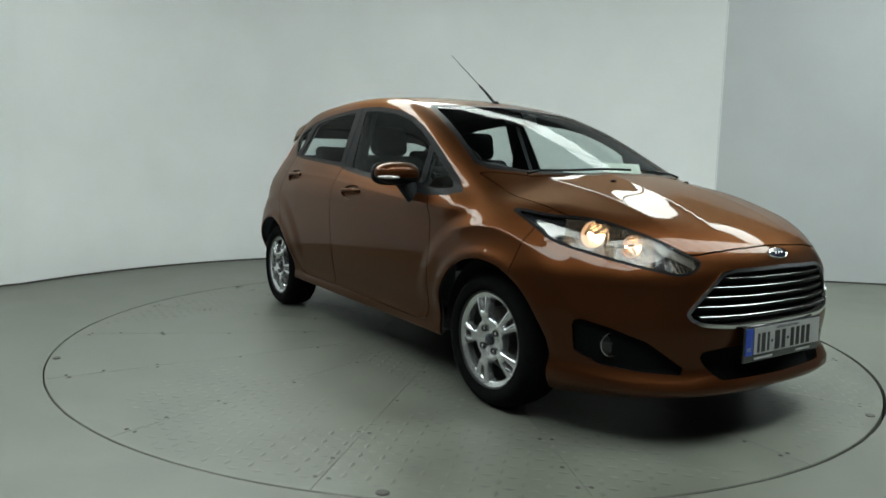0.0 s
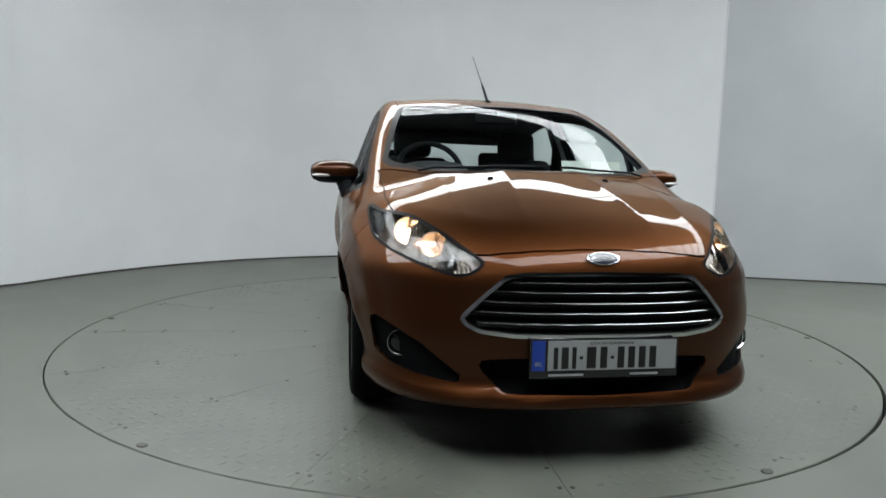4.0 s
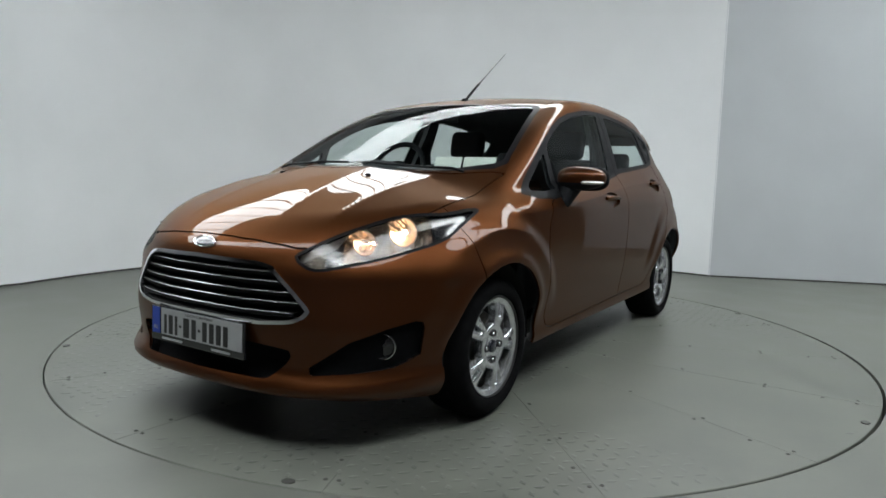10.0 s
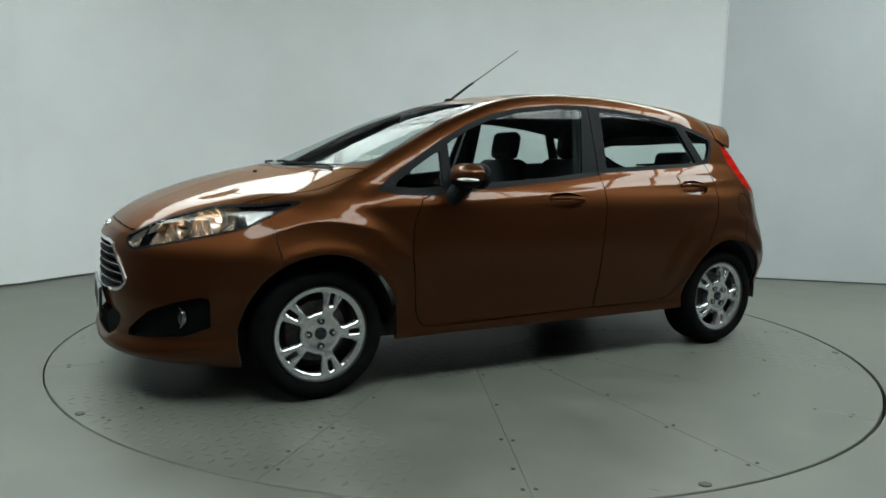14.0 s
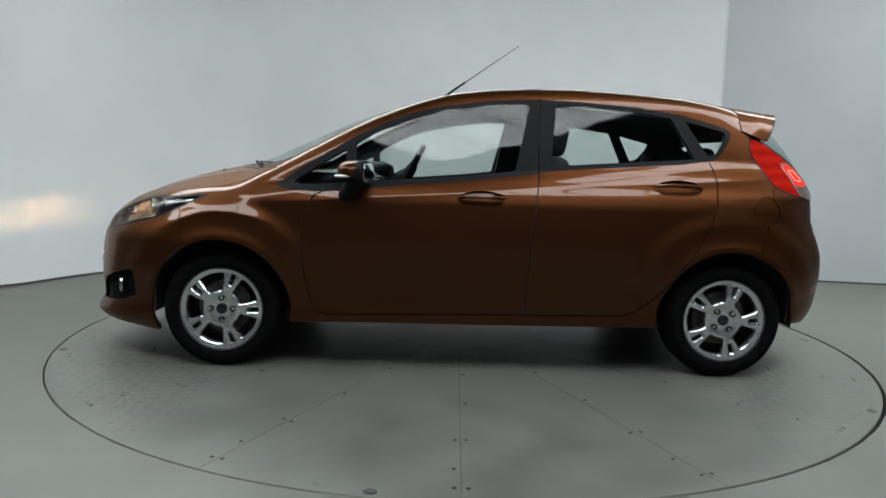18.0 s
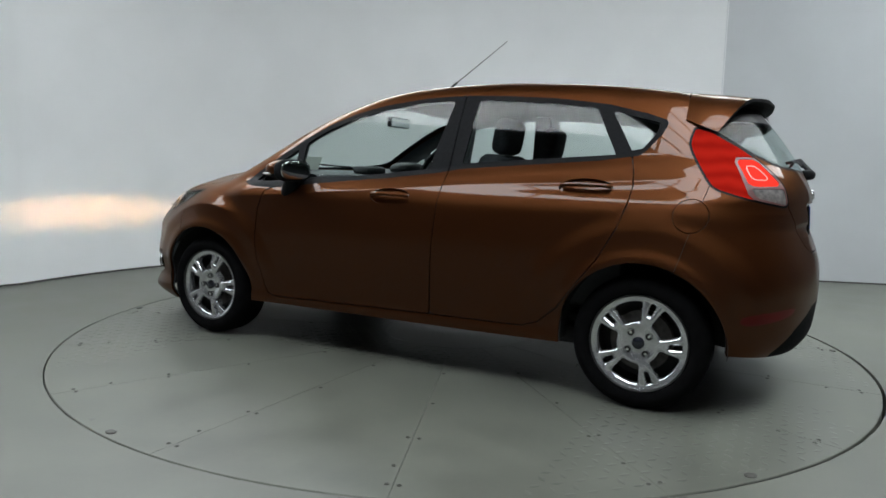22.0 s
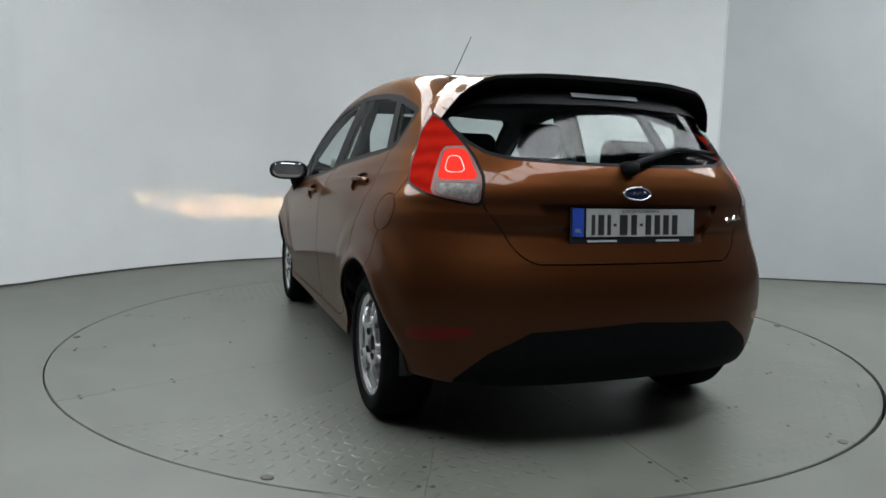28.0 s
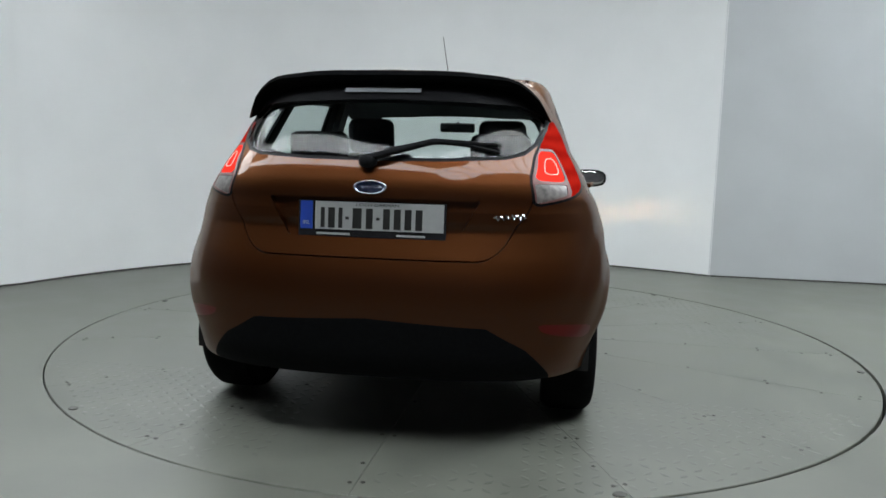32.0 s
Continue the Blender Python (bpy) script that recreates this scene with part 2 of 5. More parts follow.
def light_panel(p0, p1, q0, q1, g=0.024):
    """One glowing panel between two lines each way."""
    q = [NEAR + ALONG_P * p + ALONG_Q * r for p, r in ((p0 + g, q0 + g), (p1 - g, q0 + g), (p1 - g, q1 - g), (p0 + g, q1 - g))]
    bm = bmesh.new()
    lo, hi = [bm.verts.new(v) for v in q], [bm.verts.new(v + Vector((0, 0, 0.02))) for v in q]
    bm.faces.new(lo)
    bm.faces.new(hi[::-1])
    for k in range(4):
        bm.faces.new((lo[(k + 1) % 4], lo[k], hi[k], hi[(k + 1) % 4]))
    bmesh.ops.recalc_face_normals(bm, faces=bm.faces[:])
    part("diffuser_panel", bm, DIFFUSER, light_frame)


def light_rib(p0, q0, p1, q1):
    a, b = NEAR + ALONG_P * p0 + ALONG_Q * q0, NEAR + ALONG_P * p1 + ALONG_Q * q1
    part("rib", box_bm((b - a).length, 0.055, 0.07), BLACK_TRIM, light_frame, m=Matrix.Translation((a + b) / 2) @ Matrix.Rotation(math.atan2(b.y - a.y, b.x - a.x), 4, "Z"))


cuts_p = [-WIDE_P, 0, LONG_P / 3, LONG_P * 2 / 3, LONG_P, LONG_P + FAR_P]
for q0, q1 in ((-WIDE_Q, 0), (LONG_Q, LONG_Q + FAR_Q)):
    for p0, p1 in zip(cuts_p, cuts_p[1:]):
        light_panel(p0, p1, q0, q1)
    for p0 in cuts_p[1:-1]:
        light_rib(p0, q0, p0, q1)
for p0, p1 in ((-WIDE_P, 0), (LONG_P, LONG_P + FAR_P)):
    for k in range(10):
        light_panel(p0, p1, LONG_Q * k / 10, LONG_Q * (k + 1) / 10)
    for k in range(11):
        light_rib(p0, LONG_Q * k / 10, p1, LONG_Q * k / 10)

# turntable
turntable = new("turntable")
tagged(turntable, "round grey steel turntable with radial seams and bolts", "turntable")
SEAMS, SEAM_TURN = 16, radians(-1.7)
HUB_R = 0.46
for i in range(SEAMS):
    a0, a1 = SEAM_TURN + 2 * math.pi * i / SEAMS, SEAM_TURN + 2 * math.pi * (i + 1) / SEAMS
    vs, fs = [], []
    n = 10
    for k in range(n + 1):
        for r, z in ((HUB_R + 0.002, -0.02), (HUB_R + 0.002, 0.0), (1.4, 0.0), (DISC_R - 0.003, 0.0), (DISC_R, -0.003), (DISC_R, -0.13)):
            g = 0.0010 / r
            a = a0 + g + (a1 - a0 - 2 * g) * k / n
            vs.append((r * math.cos(a), r * math.sin(a), z))
    for k in range(n):
        for q in range(5):
            fs.append((6 * k + q, 6 * k + q + 1, 6 * k + q + 7, 6 * k + q + 6))
    for k in (0, n):
        f = [6 * k + q for q in range(6)]
        fs.append(f if k == n else f[::-1])
    fs = [f[::-1] for f in fs]
    me = mesh_data("floor_plate", vs, fs, PLATE, smooth=False)
    attach("floor_plate", me, turntable)
bm = lathe_bm([(0.001, 0.0), (HUB_R, 0.0), (HUB_R, -0.02)], 64, "z")
part("hub_plate", bm, PLATE, turntable)
part("under_deck", lathe_bm([(0.001, -0.018), (DISC_R - 0.01, -0.018), (DISC_R - 0.01, -0.04)], 96, "z"), LINER, turntable)
BOLT = material("dark_bolt", (0.075, 0.075, 0.068), 0.5, 0.6)
bm = lathe_bm([(0.0085, 0.0005), (0.0078, 0.0020), (0.0045, 0.0024), (0.004, 0.0010), (0.0005, 0.0010)], 12, "z")
bolt = part("bolt", bm, BOLT, turntable, m=pose(0, 0, 0))
bolt.matrix_basis = pose(1.77, 0.02, 0)
rnd = random.Random(4)
for i in range(SEAMS):
    a = SEAM_TURN + 2 * math.pi * i / SEAMS
    for r, sides_ in ((2.165, (-1, 1)), (1.772, (-1, 1)), (1.385, (1,)), (0.96, (1,)), (2.02, (-1,))):
        for sd in sides_:
            o = bolt.copy()
            scene.collection.objects.link(o)
            o.matrix_basis = Matrix.Rotation(a + sd * (0.022 + rnd.uniform(-0.003, 0.003)) / r, 4, "Z") @ pose(r + rnd.uniform(-0.01, 0.01), 0, 0)
bpy.data.objects.remove(bolt)
for a in (17.5, 81, 142.5, 200, 259, 319):
    bm = lathe_bm([(0.018, 0.0), (0.018, 0.003), (0.013, 0.005), (0.0005, 0.005)], 18, "z")
    part("rim_lug", bm, BOLT, turntable, m=pose(2.222 * math.cos(radians(a)), 2.222 * math.sin(radians(a)), 0, 0, 0, a) @ Matrix.Diagonal((1, 1.3, 1, 1)))
# worn tread of dark lozenges in crossing pairs, along the lane in which cars drive on
tv, tf = [], []
for ix in range(-38, 39):
    for iy in range(-38, 39):
        x, y = ix * 0.058 + rnd.uniform(-0.002, 0.002), iy * 0.058 + rnd.uniform(-0.002, 0.002)
        r = math.hypot(x, y)
        if r > 2.21 or r < 0.5 or rnd.random() > 0.97:
            continue
        wear = noise.noise(Vector((x * 0.9, y * 0.9, 3.1))) + 0.25 * noise.noise(Vector((x * 4, y * 4, 1.0))) + (-0.40 if abs(x) < 1.15 and abs(y) > 0.85 else 0.05 if abs(y) < 0.45 else 0.36)
        if wear < 0.0:
            continue
        hgt = 0.0005 + 0.0011 * min(1, wear * 2)
        d = Vector((1, 1, 0)).normalized() if (ix + iy) % 2 else Vector((1, -1, 0)).normalized()
        w = Vector((-d.y, d.x, 0))
        c = Vector((x, y, 0))
        k = len(tv)
        tv += [tuple(c + d * 0.024), tuple(c + w * 0.0125), tuple(c - d * 0.024), tuple(c - w * 0.0125), tuple(c + d * 0.013 + Vector((0, 0, hgt))), tuple(c - d * 0.013 + Vector((0, 0, hgt)))]
        tf += [(k, k + 1, k + 4), (k + 1, k + 2, k + 5), (k + 1, k + 5, k + 4), (k + 2, k + 3, k + 5), (k + 3, k, k + 4), (k + 3, k + 4, k + 5)]
tread = attach("tread", mesh_data("tread", tv, tf, TREAD, smooth=False), turntable)
tread["kind"] = "stuff"

# ---- the car ----
car = new("hatchback_car")
tagged(car, "copper-brown metallic five-door hatchback car with lit lamps, on the turntable", "car")
WB2 = 1.2445


CAR_M = pose(CAR_X, CAR_Y, 0)


# body shape: half-widths and lengths by height, blended into one skin
def body_field(x, y, z, glazing=False):
    y = np.abs(y)
    # lower body
    w = spline(z, [(0.12, 0.77), (0.20, 0.802), (0.26, 0.820), (0.31, 0.817), (0.36, 0.822), (0.44, 0.835), (0.56, 0.847), (0.68, 0.850), (0.78, 0.846), (0.84, 0.838), (0.88, 0.822), (0.94, 0.786), (1.02, 0.745), (1.12, 0.70)])
    w = w - 0.020 * step(0.6, 1.2, x) * step(0.60, 0.80, z) - 0.020 * step(-0.8, -1.35, x) * step(0.50, 0.78, z)
    for xa in (WB2, -WB2):
        r = np.hypot(x - xa, z - 0.288)
        w = w + 0.011 * np.exp(-((r - 0.360) / 0.035) ** 2) * step(0.30, 0.45, z) + 0.013 * step(0.56, 0.47, r) * step(0.35, 0.5, z)
    # shoulder crease along the side
    dz = z - spline(x, [(-1.7, 1.02), (-1.35, 0.985), (-0.8, 0.950), (-0.4, 0.932), (0.0, 0.898), (0.5, 0.858), (0.9, 0.83), (1.4, 0.80)])
    w = w + 0.008 * np.exp(-np.sqrt(dz * dz + 0.004 ** 2) / 0.050) * step(1.25, 0.85, x) * step(-1.6, -1.2, x)
    # shoulder over the front wheel
    dz = z - spline(x, [(0.9, 0.70), (1.1, 0.752), (1.2, 0.768), (1.32, 0.762), (1.43, 0.728), (1.55, 0.68), (1.7, 0.62)])
    w = w + (0.008 * np.exp(-np.sqrt(dz * dz + 0.003 ** 2) / 0.03) - 0.014 * step(0.0, 0.09, dz)) * step(0.95, 1.12, x) * step(1.58, 1.42, x)
    xf = spline(z, [(0.10, 1.90), (0.16, 1.98), (0.20, 2.052), (0.222, 2.072), (0.245, 2.064), (0.285, 2.036), (0.33, 2.034), (0.44, 2.052), (0.56, 2.052), (0.66, 2.040), (0.72, 2.015), (0.78, 1.965), (0.84, 1.90), (1.0, 1.70)])
    xr = spline(z, [(0.12, -1.72), (0.20, -1.80), (0.30, -1.885), (0.42, -1.910), (0.54, -1.915), (0.62, -1.908), (0.68, -1.891), (0.74, -1.868), (0.80, -1.848), (0.875, -1.841), (0.905, -1.851), (0.94, -1.849), (0.98, -1.833), (1.05, -1.79), (1.12, -1.74)])
    lf, lr = 0.92, 0.70
    p = np.where(x > 0, 2.5 + 0.45 * step(0.60, 0.32, z) - 0.28 * step(0.60, 0.74, z), 3.0)
    q = np.where(x > 0, np.clip((x - (xf - lf)) / lf, 0, None) ** p, np.clip(((xr + lr) - x) / lr, 0, None) ** p)
    s = (q + (y / w) ** p) ** (1 / p) - 1
    low = s * 0.82
    bonnet = spline(x, [(0.7, 1.05), (1.0, 1.055), (1.2, 1.023), (1.35, 0.991), (1.5, 0.954), (1.7, 0.892), (1.85, 0.828), (1.95, 0.770), (2.05, 0.700)])
    fall = spline(x, [(0.9, 0.285), (1.3, 0.245), (1.5, 0.205), (1.7, 0.21), (2.0, 0.14)])
    bonnet = bonnet - fall * y * y
    # two creases each side of the bonnet
    for y0, y1, h in ((0.165, 0.235, 0.0050), (0.455, 0.43, 0.0065)):
        d = y - (y0 + (y1 - y0) * (x - 1.25) / 0.65)
        bonnet = bonnet + h * (np.exp(-np.sqrt(d * d + 0.004 ** 2) / 0.042) - 0.3) * step(2.0, 1.75, x)
    belt = spline(x, [(-1.9, 1.02), (-1.3, 1.07), (-0.8, 1.04), (-0.25, 0.99), (0.3, 0.95), (0.9, 0.93)])
    top = bonnet + (belt - bonnet) * step(1.12, 0.80, x)
    low = smax(low, (z - top) * 0.95, 0.045)
    # greenhouse
    wg = spline(z, [(0.85, 0.800), (0.95, 0.762), (1.05, 0.728), (1.2, 0.673), (1.35, 0.612), (1.5, 0.545)])
    wg = wg - 0.036 * step(-0.5, -1.7, x) - 0.025 * step(0.5, 1.1, x)
    xr2 = spline(z, [(0.85, -1.865), (0.93, -1.852), (0.98, -1.832), (1.05, -1.797), (1.1, -1.766), (1.15, -1.732), (1.2, -1.695), (1.25, -1.655), (1.3, -1.613), (1.45, -1.47)])
    q = np.clip(((xr2 + 0.62) - x) / 0.62, 0, None) ** 2.9
    s = ((q + (y / wg) ** 2.9) ** (1 / 2.9) - 1) * 0.68
    roof = spline(x, [(-1.75, 1.320), (-1.5, 1.362), (-1.3, 1.392), (-1.1, 1.416), (-0.8, 1.440), (-0.4, 1.453), (-0.2, 1.447), (0.0, 1.432), (0.2, 1.402), (0.4, 1.350), (0.6, 1.285), (0.8, 1.202), (1.0, 1.112), (1.25, 0.995), (1.5, 0.87), (1.7, 0.60), (1.9, 0.0), (4.0, -8.0)])
    crown = 0.095 + 0.165 * step(0.0, 1.1, x) + 0.03 * step(-1.0, -1.6, x)
    green = smax(s, (z - (roof - crown * y * y)) * 0.95, 0.06)
    green = smax(green, 0.80 - z, 0.02)
    return green if glazing else smin(low, green, 0.022)


def skin_grid():
    """Rays from a spine inside the car out to the skin, one side of the car."""
    zs, x0, x1 = 0.66, -1.18, 1.18
    ang = np.radians(np.concatenate([np.linspace(-72, 0, 76), np.linspace(0, 26, 84)[1:], np.linspace(26, 90, 76)[1:]]))
    st = []
    for b in np.linspace(-90, 0, 66)[:-1]:
        st.append((x0, math.cos(radians(b)), math.sin(radians(b))))
    for xx in np.linspace(x0, x1, 170):
        st.append((xx, 1.0, 0.0))
    for b in np.linspace(0, 90, 66)[1:]:
        st.append((x1, math.cos(radians(b)), math.sin(radians(b))))
    st = np.array(st)
    A, S = len(ang), len(st)
    ox = np.repeat(st[:, 0], A)
    cb, sb = np.repeat(st[:, 1], A), np.repeat(st[:, 2], A)
    ca, sa = np.tile(np.cos(ang), S), np.tile(np.sin(ang), S)
    # end caps sweep round the spine's end, keeping the height angle
    d = np.stack([sb * ca, cb * ca, sa], 1)
    top = np.abs(sb) > 0
    d[top, 0], d[top, 1] = (sb * ca)[top], (cb * ca)[top]
    d /= np.linalg.norm(d, axis=1)[:, None]
    return ox, d, A, S, zs


def solve_skin():
    ox, d, A, S, zs = skin_grid()
    lo, hi = np.full(len(ox), 0.05), np.full(len(ox), 1.6)
    t = np.linspace(0.1, 1.5, 57)
    inside = np.zeros(len(ox))
    for a in t:
        f = body_field(ox + d[:, 0] * a, d[:, 1] * a, zs + d[:, 2] * a)
        inside = np.where(f < 0, a, inside)
    lo, hi = inside, inside + 0.026
    for _ in range(22):
        m = (lo + hi) / 2
        f = body_field(ox + d[:, 0] * m, d[:, 1] * m, zs + d[:, 2] * m)
        lo, hi = np.where(f < 0, m, lo), np.where(f < 0, hi, m)
    m = (lo + hi) / 2
    V = np.stack([ox + d[:, 0] * m, d[:, 1] * m, zs + d[:, 2] * m], 1)
    idx = np.arange(S * A).reshape(S, A)
    a, b, c, e = idx[:-1, :-1].ravel(), idx[1:, :-1].ravel(), idx[1:, 1:].ravel(), idx[:-1, 1:].ravel()
    T = np.concatenate([np.stack([a, c, b], 1), np.stack([a, e, c], 1)])
    return V, T


def skin_normals(V, glazing=False):
    h = 0.0015
    field = lambda x, y, z: body_field(x, y, z, glazing)
    g = np.stack([field(V[:, 0] + h * (i == 0), V[:, 1] + h * (i == 1), V[:, 2] + h * (i == 2)) - field(V[:, 0] - h * (i == 0), V[:, 1] - h * (i == 1), V[:, 2] - h * (i == 2)) for i in range(3)], 1)
    g[np.abs(V[:, 1]) < 1e-4, 1] = 0
    return g / np.maximum(np.linalg.norm(g, axis=1), 1e-9)[:, None]


def cut(V, T, L, values, allowed, inside):
    """Splits the triangles of the allowed labels along values = 0; those below zero get the new label."""
    pick = np.isin(L, allowed)
    v = np.where(np.abs(values) < 1e-6, 1e-6, values)
    neg = v[T] < 0
    cnt = neg.sum(1)
    L = L.copy()
    L[pick & (cnt == 3)] = inside
    mixed = np.where(pick & ((cnt == 1) | (cnt == 2)))[0]
    newV, newT, newL, edge = [], [], [], {}
    base = len(V)

    def cross(i, j):
        key = (min(i, j), max(i, j))
        if key not in edge:
            edge[key] = base + len(newV)
            f = v[i] / (v[i] - v[j])
            newV.append(V[i] + f * (V[j] - V[i]))
        return edge[key]
    for t in mixed:
        tri = [int(k) for k in T[t]]
        sg = [v[k] < 0 for k in tri]
        odd = [k for k in range(3) if sg.count(sg[k]) == 1][0]
        i, j, k = tri[odd], tri[(odd + 1) % 3], tri[(odd + 2) % 3]
        p, q = cross(i, j), cross(i, k)
        old = L[t]
        newT += [(i, p, q), (p, j, k), (p, k, q)]
        newL += [inside if sg[odd] else old] + [old if sg[odd] else inside] * 2
    if len(mixed):
        keep = np.ones(len(T), bool)
        keep[mixed] = False
        V = np.concatenate([V, np.array(newV)])
        T = np.concatenate([T[keep], np.array(newT)])
        L = np.concatenate([L[keep], np.array(newL)])
    return V, T, L


def poly_dist(P, Q, poly):
    """Signed distance to a polygon, below zero inside."""
    n = len(poly)
    best = np.full(len(P), 1e9)
    odd = np.zeros(len(P), bool)
    for i in range(n):
        ax, ay = poly[i]
        bx, by = poly[(i + 1) % n]
        ex, ey = bx - ax, by - ay
        t = np.clip(((P - ax) * ex + (Q - ay) * ey) / max(ex * ex + ey * ey, 1e-12), 0, 1)
        best = np.minimum(best, np.hypot(P - ax - t * ex, Q - ay - t * ey))
        if ay != by:
            odd ^= ((ay > Q) != (by > Q)) & (P < ex * (Q - ay) / ey + ax)
    return np.where(odd, -best, best)


def rounded(poly, n=6, amount=0.25):
    """Corner-cutting for a smooth closed outline."""
    for _ in range(n):
        out = []
        for i, p in enumerate(poly):
            q = poly[(i + 1) % len(poly)]
            out += [(p[0] + (q[0] - p[0]) * amount, p[1] + (q[1] - p[1]) * amount), (q[0] - (q[0] - p[0]) * amount, q[1] - (q[1] - p[1]) * amount)]
        poly = out
    return poly


# ---- cutting the skin into panels ----
LABELS = {n: i for i, n in enumerate(["body", "off", "gap", "frame_f", "frame_r", "glass_f", "glass_r", "glass_q", "glass_t", "windscreen", "screen_edge", "rear_glass", "rear_edge",
                                      "headlight", "tail_red", "tail_frame", "tail_glow", "tail_clear", "grille", "grille_rim", "fog", "intake", "bonnet", "door_f", "door_r", "tailgate", "bumper_f",
                                      "bumper_r", "diffuser", "reflector", "roof", "flap", "head_rim", "plate_recess", "tail_rim", "flap_gap", "cup_f", "cup_r", "lamp_corner", "lamp_gap", "lamp_mid", "lamp_main"])}
LAMP_ZONES = ["headlight", "lamp_corner", "lamp_gap", "lamp_mid", "lamp_main"]


def skin_panels():
    V, T = solve_skin()
    e1, e2 = V[T[:, 1]] - V[T[:, 0]], V[T[:, 2]] - V[T[:, 0]]
    T = T[np.linalg.norm(np.cross(e1, e2), axis=1) > 1e-9]
    state = {"V": V, "T": T, "L": np.zeros(len(T), int)}

    def apply(f, allowed, name):
        V = state["V"]
        state["V"], state["T"], state["L"] = cut(V, state["T"], state["L"], f(V), [LABELS[a] for a in allowed], LABELS[name])

    def seam(f, allowed, name, width=0.0026):
        apply(f, allowed, name)
        apply(lambda V: np.abs(f(V)) - width, [*allowed, name], "gap")

    phi_f = lambda V: np.degrees(np.arctan2(V[:, 1], np.maximum(V[:, 0] - 1.1, 1e-3))) * 0.0135
    phi_r = lambda V: np.degrees(np.arctan2(V[:, 1], np.maximum(-V[:, 0] - 1.1, 1e-3))) * 0.0115
    front = lambda poly: (lambda V: np.maximum(poly_dist(phi_f(V), V[:, 2], [(a * 0.0135, z) for a, z in poly]), 1.15 - V[:, 0]))
    rear = lambda poly: (lambda V: np.maximum(poly_dist(phi_r(V), V[:, 2], [(a * 0.0115, z) for a, z in poly]), V[:, 0] + 1.15))
    nose = lambda poly: (lambda V: np.maximum(poly_dist(V[:, 1], V[:, 2], poly), 1.6 - V[:, 0]))
    tail = lambda poly: (lambda V: np.maximum(poly_dist(V[:, 1], V[:, 2], poly), V[:, 0] + 1.30))
    side = lambda poly: (lambda V: np.maximum(poly_dist(V[:, 0], V[:, 2], poly), 0.25 - np.abs(V[:, 1])))
    plan = lambda poly, z: (lambda V: np.maximum(poly_dist(V[:, 0], V[:, 1], poly), z - V[:, 2]))

    # lower edge and wheel arches
    zb = [(-1.95, 0.262), (-1.75, 0.262), (-1.55, 0.275), (-0.9, 0.250), (-0.24, 0.243), (0.9, 0.236), (1.3, 0.225), (1.48, 0.185), (1.58, 0.165), (1.7, 0.178), (1.85, 0.190), (1.95, 0.200), (2.05, 0.206)]
    apply(lambda V: V[:, 2] - spline(V[:, 0], zb), ["body"], "off")
    for xa in (WB2, -WB2):
        apply(lambda V: np.hypot(V[:, 0] - xa, V[:, 2] - 0.292) - 0.345, ["body"], "off")

    # side windows
    dlo = [(0.985, 0.902), (0.90, 0.968), (0.817, 1.022), (0.728, 1.078), (0.611, 1.150), (0.465, 1.224), (0.322, 1.280), (0.151, 1.322), (-0.101, 1.356), (-0.31, 1.364), (-0.514, 1.357), (-0.784, 1.339),
           (-1.024, 1.307), (-1.20, 1.262), (-1.275, 1.236), (-1.287, 1.222), (-1.270, 1.175), (-1.215, 1.105), (-1.185, 1.078), (-1.01, 1.053), (-0.78, 1.036), (-0.362, 1.004), (-0.256, 0.984), (0.014, 0.952), (0.289, 0.927), (0.457, 0.909), (0.742, 0.878), (0.90, 0.882)]
    sidefacing = lambda f: (lambda V: np.maximum(f(V), 0.45 - V[:, 1]))
    apply(sidefacing(side(dlo)), ["body"], "frame_f")
    apply(lambda V: V[:, 0] + 0.315 + 0.05 * (V[:, 2] - 1.36), ["frame_f"], "frame_r")
    apply(lambda V: np.abs(V[:, 0] + 0.315 + 0.05 * (V[:, 2] - 1.36)) - 0.003, ["frame_f", "frame_r"], "gap")
    apply(side([(0.605, 0.935), (0.29, 0.951), (0.014, 0.976), (-0.185, 1.000), (-0.262, 1.338), (-0.1, 1.332), (0.151, 1.297), (0.322, 1.254), (0.465, 1.196), (0.56, 1.146), (0.60, 1.118)]), ["frame_f"], "glass_f")
    apply(side([(0.655, 0.925), (0.645, 1.090), (0.72, 1.045), (0.87, 0.945), (0.90, 0.917), (0.80, 0.912)]), ["frame_f"], "glass_t")
    apply(side([(-0.362, 1.030), (-0.395, 1.336), (-0.514, 1.334), (-0.784, 1.313), (-0.975, 1.286), (-1.085, 1.082), (-0.78, 1.060)]), ["frame_r"], "glass_r")
    apply(side([(-1.05, 1.272), (-1.255, 1.222), (-1.245, 1.178), (-1.195, 1.110), (-1.150, 1.100)]), ["frame_r"], "glass_q")

    # windscreen and rear window, each with a black edge
    apply(plan([(1.32, -0.1), (1.27, 0.25), (1.12, 0.50), (1.00, 0.640), (0.93, 0.668), (0.60, 0.602), (0.36, 0.548), (0.285, 0.510), (0.325, 0.30), (0.335, -0.1)], 0.90), ["body"], "screen_edge")
    apply(plan([(1.30, -0.1), (1.24, 0.25), (1.09, 0.50), (0.97, 0.615), (0.92, 0.640), (0.60, 0.572), (0.38, 0.520), (0.325, 0.480), (0.365, 0.28), (0.375, -0.1)], 0.90), ["screen_edge"], "windscreen")
